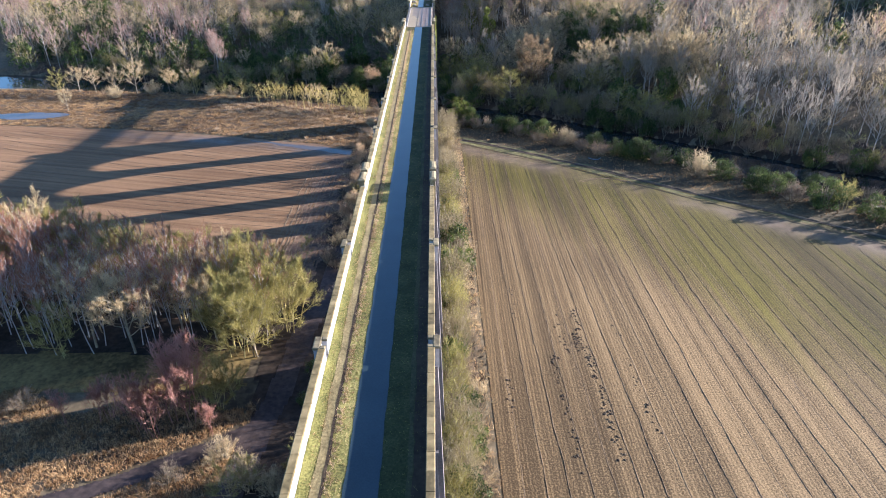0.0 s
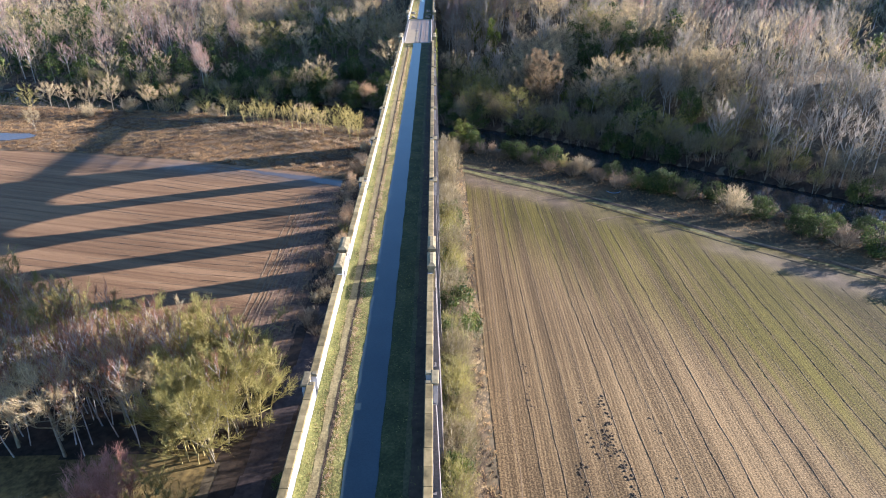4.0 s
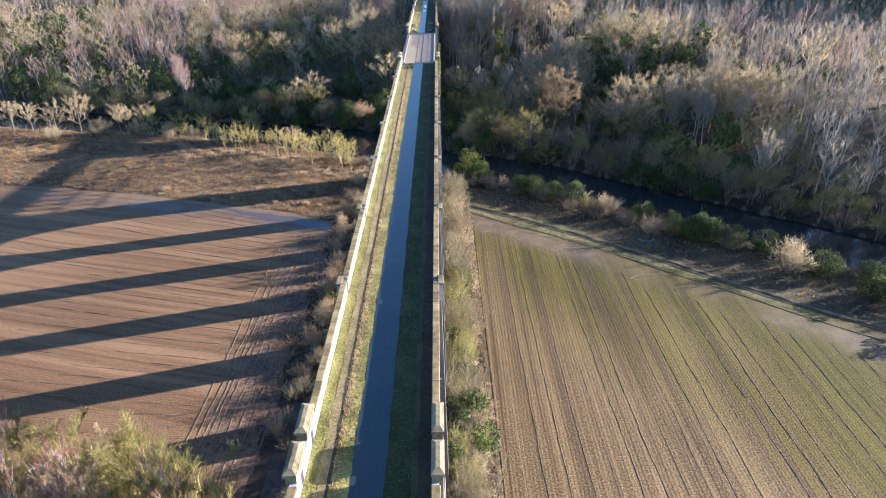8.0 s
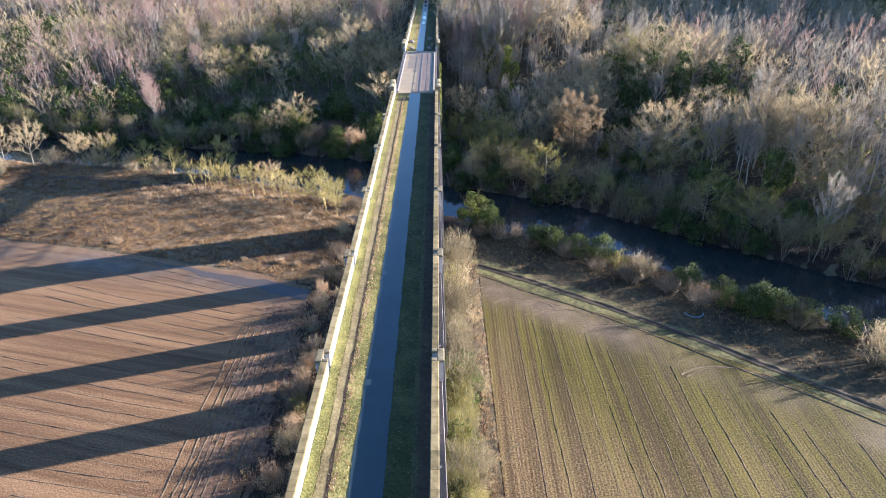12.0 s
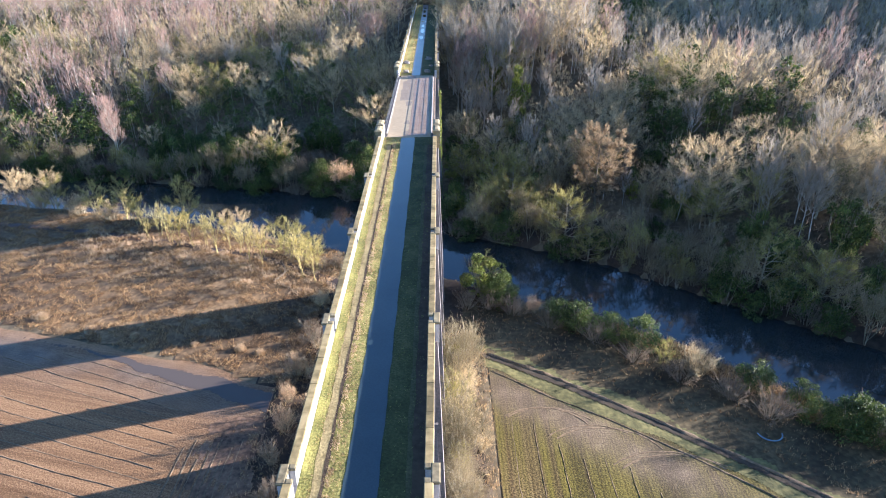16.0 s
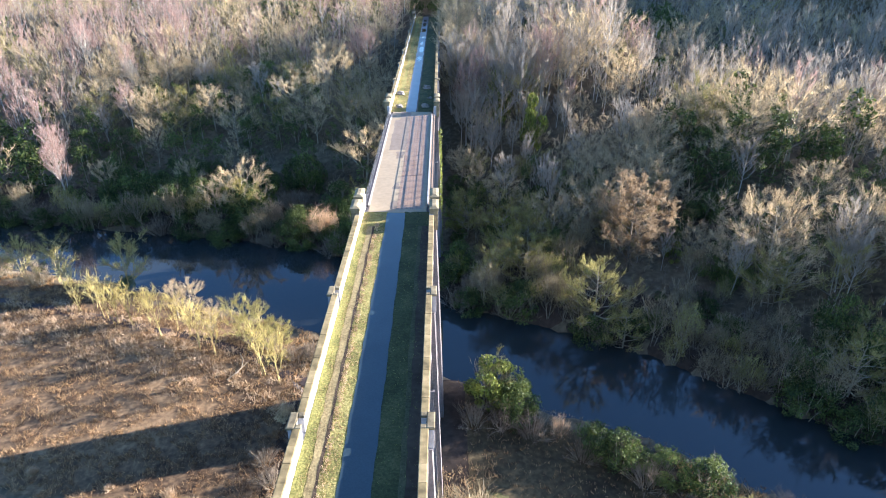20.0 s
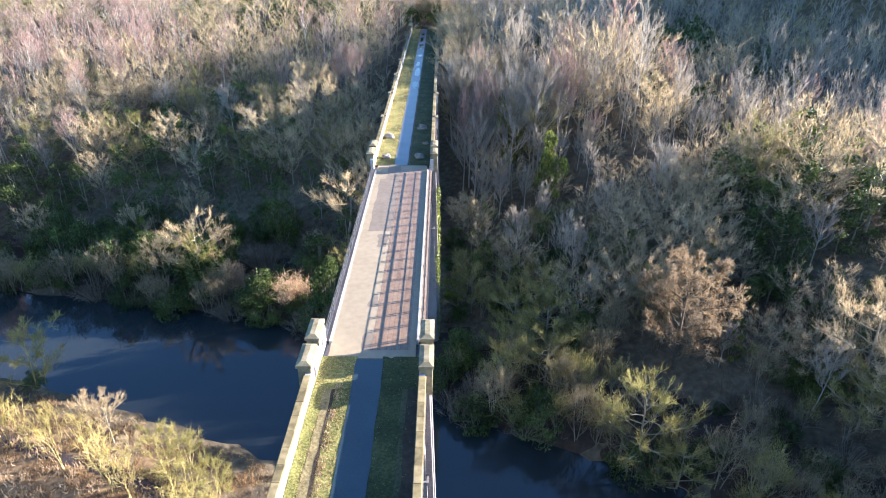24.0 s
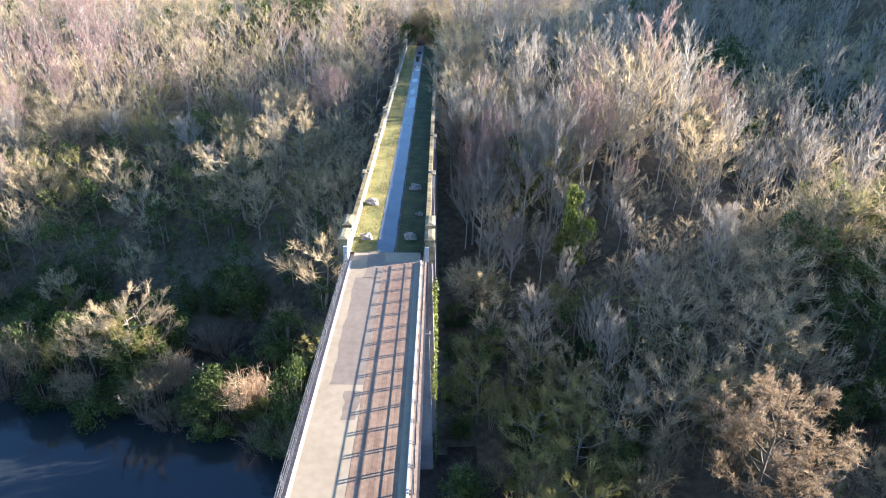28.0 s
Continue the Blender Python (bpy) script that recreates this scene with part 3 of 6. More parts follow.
for (ya, ha), (yb, hb) in zip(PIERS, PIERS[1:]):
    if ya == PAIRS[0]:
        continue                                                # the river span
    a, b = ya + ha, yb - hb
    mid, r = (a + b) / 2, (b - a) / 2
    rise = CROWN - SPRING
    arc = [(mid + r * math.cos(math.pi * k / 20), SPRING + rise * math.sin(math.pi * k / 20)) for k in range(21)]
    g = Geo()
    top = DECK - 0.25
    for (y0, z0), (y1, z1) in zip(arc, arc[1:]):                # slices between the arch and the deck
        g.prism([(y1, z1), (y0, z0), (y0, top), (y1, top)], -HALF, HALF)
    part("arch", g, M_BRICK, viaduct, "round blue-brick arch with its spandrels")
    ring = Geo()
    for side in (-1, 1):
        for (y0, z0), (y1, z1) in zip(arc, arc[1:]):
            c0 = (mid + (y0 - mid) * 1.07, SPRING + (z0 - SPRING) * 1.1)
            c1 = (mid + (y1 - mid) * 1.07, SPRING + (z1 - SPRING) * 1.1)
            ring.prism([(y1, z1), (y0, z0), c0, c1], *sorted((side * HALF, side * (HALF + 0.06))))
    part("arch_ring", ring, M_BRICK, viaduct)
for y, half in PIERS:                                           # solid brickwork over the piers
    part("spandrel", Geo().box(-HALF, HALF, y - half, y + half, SPRING, DECK - 0.25), M_BRICK, viaduct)
for (ya, ha), (yb, hb) in zip(PIERS, PIERS[1:]):                # pale string course under the parapet
    if ya != PAIRS[0]:
        for side in (-1, 1):
            part("string_course", Geo().box(*sorted((side * HALF, side * (HALF + 0.13))), ya + (0.93 if ha < 2 else 2.8), yb - (0.93 if hb < 2 else 2.8), -0.62, -0.36), M_LEDGE, viaduct)
START, END = PIERS[0][0] - 1, PIERS[-1][0] + 6
SPAN_A, SPAN_B = -0.75, 46.26                                    # the concrete deck of the river span

# parapets, pier by pier, with copings in stones
STONE = {}


def coping_stone(width, length):
    key = (round(width, 2), round(length, 2))
    if key not in STONE:
        g = Geo().box(-width / 2, width / 2, 0.006, length - 0.006, 0, 0.12).box(-width / 2, width / 2, 0.006, length - 0.006, 0.12, 0.16, 0.05, 0.01)
        STONE[key] = g.mesh("coping", M_COPING)
    return STONE[key]


for side, tag_ in ((-1, "shaded outside"), (1, "sunlit outside")):
    for (ya, ha), (yb, hb) in zip(PIERS, PIERS[1:]):
        if ya == PAIRS[0]:
            continue
        a = ya + (NICHE + RETURN if ha < 2 else 3.35)
        b = yb - (NICHE + RETURN if hb < 2 else 3.35)
        wall = part("parapet", Geo().box(*sorted((side * IN_, side * OUT)), a, b, DECK - 0.25, TOP - 0.16), M_INNER, viaduct, "pale brick parapet wall")
        part("outer_face", Geo().box(*sorted((side * OUT, side * (OUT + 0.025))), a, b, DECK - 0.25, TOP - 0.17), M_BRICK, wall, "dark blue-brick outer face")
        n = max(1, round((b - a) / 1.55))
        for k in range(n):
            c = part("coping", coping_stone(0.58, (b - a) / n), M_COPING, wall)
            c.location = (side * 4.29, a + k * (b - a) / n, TOP - 0.16 + 0.008 * math.sin(k * 2.7 + ya))
            c.rotation_euler = (0, 0.012 * math.sin(k * 1.9 + ya), 0.004 * math.sin(k * 5.1 + yb))
    for y, half in PIERS:
        if half < 2:
            # the parapet steps outwards round a refuge over the pier
            g = Geo().box(*sorted((side * (IN_ + JOG), side * (OUT + JOG))), y - NICHE - RETURN, y + NICHE + RETURN, DECK - 0.5, TOP - 0.16)
            for y0, y1 in ((y - NICHE - RETURN, y - NICHE), (y + NICHE, y + NICHE + RETURN)):
                g.box(*sorted((side * IN_, side * (IN_ + JOG))), y0, y1, DECK - 0.5, TOP - 0.16)
            g.box(*sorted((side * IN_, side * (IN_ + JOG))), y - NICHE, y + NICHE, DECK - 0.5, DECK + 0.02)
            p = part("refuge", g, M_INNER, viaduct, "recessed refuge in the parapet")
            part("outer_face", Geo().box(*sorted((side * (OUT + JOG), side * (OUT + JOG + 0.025))), y - NICHE - 0.1, y + NICHE + 0.1, DECK - 0.5, TOP - 0.17), M_BRICK, p, "dark blue-brick outer face")
            part("refuge_coping", Geo().box(*sorted((side * 4.42, side * 5.02)), y - 0.82, y + 0.82, TOP - 0.16, TOP).box(*sorted((side * 4.45, side * 4.99)), y - 0.79, y + 0.79, TOP, TOP + 0.04, 0.05, 0.03), M_CAP, p, "worn stone coping slab")
            for y0, y1 in ((y - 0.82, y - NICHE + 0.03), (y + NICHE - 0.03, y + 0.82)):
                part("refuge_coping", Geo().box(*sorted((side * 4.0, side * 4.416)), y0, y1, TOP - 0.16, TOP).box(*sorted((side * 4.03, side * 4.4)), y0 + 0.02, y1 - 0.02, TOP, TOP + 0.035, 0.03, 0.03), M_CAP, p)
        else:
            wall = part("parapet", Geo().box(*sorted((side * IN_, side * OUT)), y - 3.4, y + 3.4, DECK - 0.25, TOP - 0.05), M_INNER, viaduct)
            wide = 5.15 if y > -50 else 4.85
            for dy in (-1.8, 1.8):
                g = Geo().box(*sorted((side * (IN_ + 0.02), side * (wide - 0.12))), y + dy - 1.3, y + dy + 1.3, DECK - 0.5, 1.95)
                p = part("pilaster", g, M_CAP, viaduct, "square stone pilaster")
                x0, x1 = sorted((side * (IN_ - 0.05), side * wide))
                part("pilaster_cap", Geo().box(x0, x1, y + dy - 1.45, y + dy + 1.45, 1.95, 2.2)
                     .box(x0 + 0.03, x1 - 0.03, y + dy - 1.42, y + dy + 1.42, 2.2, 2.38, (x1 - x0) * 0.30, 0.36), M_CAP, p, "hipped stone cap with weathered slopes")
                part("panel", Geo().box(*sorted((side * (IN_ - 0.012), side * (IN_ + 0.05))), y + dy - 0.3, y + dy + 0.25, DECK + 0.2, 1.1), M_STEEL, p, "dark panel on the inner face of the pilaster")

# deck surfaces
EDGE_L, EDGE_R = -1.16, 1.05


def strip(name, x_left, x_right, y0, y1, z, material, parent, label="", step=1.0, rough=0.0, across=2, bank=0.0):
    """A strip along the deck with wavering edges; x_left and x_right are functions of y."""
    ys = np.arange(y0, y1 + step / 2, step)
    u = np.linspace(0, 1, across + 1)
    xl, xr = np.array([x_left(y) for y in ys]), np.array([x_right(y) for y in ys])
    gx = xl[:, None] * (1 - u) + xr[:, None] * u
    gy = np.repeat(ys[:, None], len(u), 1)
    gz = z + rough * (np.sin(gx * 3.1 + gy * 1.7) + np.sin(gy * 2.9 - gx * 4.3))
    gz = gz + bank * (1 - u[None, :]) ** 2 * (1 + 0.4 * np.sin(gy * 1.3) + 0.3 * np.sin(gy * 3.7))
    v = np.stack([gx, gy, gz], -1).reshape(-1, 3)
    n, m = len(u), len(ys)
    i, j = np.meshgrid(np.arange(n - 1), np.arange(m - 1))
    a = (j * n + i).ravel()
    tris = np.concatenate([np.stack([a, a + 1, a + n + 1], -1), np.stack([a, a + n + 1, a + n], -1)])
    return part(name, array_mesh(name, v, tris, [material]), material, parent, label)


def wav(base, k, f=1.0):
    return lambda y: base + k * (math.sin(y * 0.7 * f) + 0.6 * math.sin(y * 1.9 * f + 1) + 0.4 * math.sin(y * 4.3 * f))


deck = thing("deck_surface", "grass verges either side of a narrow grey tarmac path along the viaduct", "path", kind="structure")
deck.scale = WIDEN
for y0, y1 in ((START, SPAN_A), (SPAN_B, END)):
    part("deck_fill", Geo().box(-IN_, IN_, y0, y1, DECK - 0.3, DECK - 0.02), M_MUD, deck)
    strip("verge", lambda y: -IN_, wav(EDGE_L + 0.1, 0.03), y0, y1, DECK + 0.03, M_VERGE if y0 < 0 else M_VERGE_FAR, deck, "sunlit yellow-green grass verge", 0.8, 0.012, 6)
    # this side's grass is coloured darker to deepen the parapet's shade
    strip("verge", wav(EDGE_R - 0.1, 0.03), lambda y: IN_, y0, y1, DECK + 0.03, M_VERGE_R, deck, "grass verge with the parapet's shade painted into its dark green", 0.8, 0.012, 8)
    strip("tarmac_path", wav(EDGE_L - (0.1 if y0 > 0 else 0), 0.035), wav(EDGE_R - (0.35 if y0 > 0 else 0), 0.03, 1.3), y0, y1, DECK + 0.055, M_TARMAC if y0 < 0 else M_TARMAC_SKY, deck, "narrow grey tarmac path", 0.5)
for k in range(7):                                              # rain water standing on the far path
    y = 96 + 12 * k
    strip("puddle", wav(-0.75 + 0.1 * math.sin(k), 0.1, 1.6), wav(0.25 + 0.2 * math.sin(k * 2.1), 0.1, 2.1), y, y + 5.5 + 3 * math.sin(k * 1.7), DECK + 0.06, M_WATER, deck, "shallow rain water on the path", 0.3)
for y0, y1 in ((START, SPAN_A - 4), (SPAN_B + 3, END)):
    if y0 > 0:
        continue
    strip("bare_strip", wav(-3.2, 0.05, 0.8), wav(-2.56, 0.03, 1.3), y0, y1, DECK + 0.05, M_BARE, deck, "trodden pale bare strip in the verge", 0.3, 0.006, 3)
    strip("worn_rut", wav(-2.60, 0.025, 0.9), wav(-2.38, 0.04, 1.1), y0, y1, DECK + 0.062, M_RUT, deck, "worn dark rut in the grass", 0.3, 0.012, 3)
    strip("green_strip", lambda y: -4.02, wav(-3.3, 0.08, 0.9), y0, y1, DECK + 0.052, M_GREENV, deck, "greener grass along the foot of the wall", 0.3, 0.008, 5, 0.09)
    # dark earth strip that also paints the shade at the wall's foot
    strip("dark_strip", wav(3.12, 0.05, 1.2), lambda y: 4.03, y0, y1, DECK + 0.05, M_DITCH, deck, "dark earth along the foot of the wall with corner shade painted in", 0.3, 0.008, 3)
    strip("grey_strip", wav(2.75, 0.04, 0.7), wav(3.1, 0.05, 1.2), y0, y1, DECK + 0.052, M_GREYV, deck, "greyish trodden strip in the dark verge", 0.3, 0.006, 3)


# ---- the river span ----
span = thing("girder_span", "steel lattice girder span with concrete deck and post-and-rail fencing", "bridge", kind="structure")
span.scale = WIDEN
part("deck_slab", Geo().box(-3.56, 3.6, SPAN_A, SPAN_B, DECK - 0.35, DECK + 0.02), M_DECK, span, "pale tan concrete deck with damp stains")
POSTS = [2.3 + 2.15 * k for k in range(20)]
for side in (-1, 1):
    x = side * 4.06
    girder = part("girder", Geo().box(x - 0.24, x + 0.24, 1.6, 44.1, -0.3, -0.15).box(x - 0.22, x + 0.22, 1.6, 44.1, -5.3, -5.1), M_STEEL, span, "deep dark lattice girder")
    n, y0, y1 = 14, 1.8, 43.9
    for k in range(n + 1):
        y = y0 + (y1 - y0) * k / n
        part("upright", Geo().box(x - 0.08, x + 0.08, y - 0.14, y + 0.14, -5.1, -0.3), M_STEEL, girder)
        if k < n:
            yn = y0 + (y1 - y0) * (k + 1) / n
            part("lattice_bar", Geo().bar((x + 0.05, y, -5.1), (x + 0.05, yn, -0.3), 0.2, 0.06), M_STEEL, girder)
            part("lattice_bar", Geo().bar((x - 0.05, y, -0.3), (x - 0.05, yn, -5.1), 0.2, 0.06), M_STEEL, girder)
    inner = -3.56 if side < 0 else 3.6
    part("kerb", Geo().box(*sorted((inner, side * 3.8)), 1.6, 44.1, DECK - 0.3, -0.05 if side < 0 else 0.12), M_KERB, span, "pale concrete kerb")
    part("flange", Geo().box(*sorted((side * 3.81, side * 4.26)), 1.6, 44.1, DECK - 0.05, -0.03), M_RUSTY if side > 0 else M_STEEL, span, "riveted top flange")
    rx = side * 4.02
    rail = part("railing", Geo().box(rx - 0.03, rx + 0.03, 1.6, 44.1, 0.94, 1.02), M_RAIL, span, "galvanised post-and-rail fence")
    for z, w in ((1.37, 0.045), (0.54, 0.045), (0.27, 0.055)):
        part("rail", Geo().box(rx - w / 2, rx + w / 2, 1.6, 44.1, z - w / 2, z + w / 2), M_RAIL, rail)
    for y in POSTS:
        if y < 44:
            for dy in (-0.13, 0.13):
                part("post", Geo().box(rx + side * 0.06 - 0.025, rx + side * 0.06 + 0.025, y + dy - 0.06, y + dy + 0.06, -0.03, 1.37), M_RAIL, rail)
for k in range(17):
    y = 2.0 + 2.62 * k
    part("cross_girder", Geo().box(-3.9, 3.9, y - 0.12, y + 0.12, -1.1, DECK - 0.35), M_STEEL, span)
for k in range(22):                                             # brown boards laid along the sunny half of the deck
    for y0, y1 in ((0.4, 12.2), (12.23, 25.6), (25.63, 44.0)):
        x = -0.12 + 0.146 * k
        part("board", Geo().box(x + 0.006, x + 0.140, y0 + 0.02 * math.sin(k * 2.3), y1, DECK + 0.02, DECK + 0.032), M_PLANK, span)
part("sand_strip", Geo().box(3.1, 3.42, 0.5, 44, DECK + 0.02, DECK + 0.035), M_DECK, span, "pale strip along the boards")


def damp_patch(x0, x1, y0, y1, k):
    """A damp stain with wandering edges."""
    strip("damp_stain", wav(x0, 0.07 * k, 1.1), wav(x1, 0.05 * k, 1.7), y0, y1, DECK + 0.024, M_DAMP, span, "brown damp stain on the concrete", 0.25)


damp_patch(-2.75, -0.16, 23.6, 40.5, 1)
damp_patch(-2.0, -0.16, 40.5, 46.5, 1.5)
damp_patch(-1.35, -0.3, 19.6, 22.9, 2)
damp_patch(-1.0, -0.2, 7.2, 9.4, 2)
damp_patch(-1.1, -0.2, 0.4, 3.0, 2)


# ---- furrows drawn by the plough and the seed drill ----
def furrow(parent, pts, half, high, seed):
    """A low broken ridge of turned soil along pts."""
    rng = np.random.default_rng(seed)
    p = np.asarray(pts, float)
    d = np.gradient(p, axis=0)
    s = np.stack([-d[:, 1], d[:, 0]], -1) / (np.linalg.norm(d, axis=1)[:, None] + 1e-9)
    p = p + s * (np.convolve(rng.normal(size=len(p) + 8), np.ones(9) / 9, "valid") * 0.22)[:, None]
    w, h = half * rng.uniform(0.5, 1.3, len(p)), high * rng.uniform(0.65, 1.2, len(p))
    g = ground_z(p[:, 0], p[:, 1]) + 0.055
    v = np.concatenate([np.column_stack([p - s * w[:, None], g]), np.column_stack([p, g + h]), np.column_stack([p + s * w[:, None], g])])
    n = len(p)
    i = np.arange(n - 1)
    t = np.concatenate([np.stack([i + a, i + b, i + b + 1], -1) for a, b in ((0, n), (n, 2 * n))] + [np.stack([i + a, i + b + 1, i + a + 1], -1) for a, b in ((0, n), (n, 2 * n))])
    return part("furrow", array_mesh("furrow", v, t, [M_FURROW]), M_FURROW, parent)


for k in range(44):
    x = 15.1 + 2.86 * k
    top = float(field_edge_r(x)) - 12.5 + 1.5 * math.sin(k * 1.7)
    ys = np.arange(-215, top, 0.7)
    furrow(field_right, np.stack([x + 0.012 * k * 0.7 * (-ys - 70) / 40 * (ys < -70) + 0.15 * np.sin(ys * 0.03 + k), ys], -1), 0.065, 0.03 + 0.03 * abs(math.sin(k * 2.3)), k)
xs_ = np.arange(13, 150, 0.8)
furrow(field_right, np.stack([xs_, field_edge_r(xs_) + 1.3 + 0.15 * np.sin(xs_ * 0.4)], -1), 0.45, 0.3, 301)
furrow(field_right, np.stack([xs_, field_edge_r(xs_) - 3.6 + 0.25 * np.sin(xs_ * 0.23)], -1), 0.16, 0.12, 302)
for k, (x0, r) in enumerate(((19, 7.5), (20, 8.2), (25.5, 8.5), (26.8, 9.0), (34, 10), (35.5, 10.6), (48, 9), (49, 9.6))):      # turning marks of the tractor in the washed soil
    a = np.linspace(0.5 + 0.2 * (k % 3), 2.3, 26)
    yc = float(field_edge_r(x0)) - 14.5
    furrow(field_right, np.stack([x0 + r * np.cos(a), yc + r * np.sin(a) * 0.9], -1), 0.14, 0.07, 200 + k)
for k in range(46):
    y0 = -116 + 2.3 * k
    slope = -0.18 - 0.0042 * (y0 + 77)
    a = -29.5 - 3 * abs(math.sin(k * 2.1))
    while a > -170:
        b = a - 8 - 34 * abs(math.sin(a * 3.7 + k * 1.3))
        xs = np.arange(b, a, 0.8)
        ys = y0 + slope * (xs + 50) + 0.0006 * (xs + 50) ** 2
        if len(xs) > 4 and np.all(ys < field_edge_l(xs) - 2) and np.all(ys > -117):
            furrow(field_left, np.stack([xs, ys], -1), 0.11, 0.05 + 0.04 * abs(math.sin(k * 1.9)), k)
        a = b - 4 - 22 * abs(math.sin(b * 1.9 + k))
for k, x in enumerate((-21.9, -23.0, -24.2, -25.4, -26.4, -27.4, -28.4, -29.6)):
    ys = np.arange(-108, -38 - 2 * (k % 3), 0.7)
    furrow(field_left, np.stack([x + 0.3 * np.sin(ys * 0.05 + k) + 0.012 * (ys + 60), ys], -1), 0.15, 0.085, 90 + k)


# ---- bare trees, built from tapering limbs and thin twigs ----
def tube(pts, radii, sides=3):
    """Vertices and triangles of a tapering tube along pts."""
    pts = np.asarray(pts, float)
    d = np.gradient(pts, axis=0)
    d /= np.linalg.norm(d, axis=1)[:, None] + 1e-9
    ref = np.where(np.abs(d[:, 2:3]) < 0.9, np.array([[0, 0, 1.0]]), np.array([[1.0, 0, 0]]))
    s = np.cross(d, ref)
    s /= np.linalg.norm(s, axis=1)[:, None]
    u = np.cross(d, s)
    a = np.arange(sides) * 2 * np.pi / sides
    v = pts[:, None] + np.asarray(radii)[:, None, None] * (s[:, None] * np.cos(a)[None, :, None] + u[:, None] * np.sin(a)[None, :, None])
    n = len(pts)
    t = []
    for i in range(n - 1):
        for k in range(sides):
            p, q = i * sides + k, i * sides + (k + 1) % sides
            t += [(p, q, q + sides), (p, q + sides, p + sides)]
    return v.reshape(-1, 3), np.array(t)


def join(bits):
    vs, ts, k = [], [], 0
    for v, t in bits:
        vs.append(v)
        ts.append(t + k)
        k += len(v)
    return np.concatenate(vs), np.concatenate(ts)


def blades(base, way, length, width, rng):
    """Thin triangles from base points, each along its way."""
    n = len(base)
    way = way / (np.linalg.norm(way, axis=1)[:, None] + 1e-9)
    side = np.cross(way, rng.normal(size=(n, 3)))
    side /= np.linalg.norm(side, axis=1)[:, None] + 1e-9
    w = np.asarray(width).reshape(-1, 1) * side / 2
    v = np.stack([base - w, base + w, base + way * np.asarray(length).reshape(-1, 1)], 1).reshape(-1, 3)
    return v, np.arange(3 * n).reshape(-1, 3)


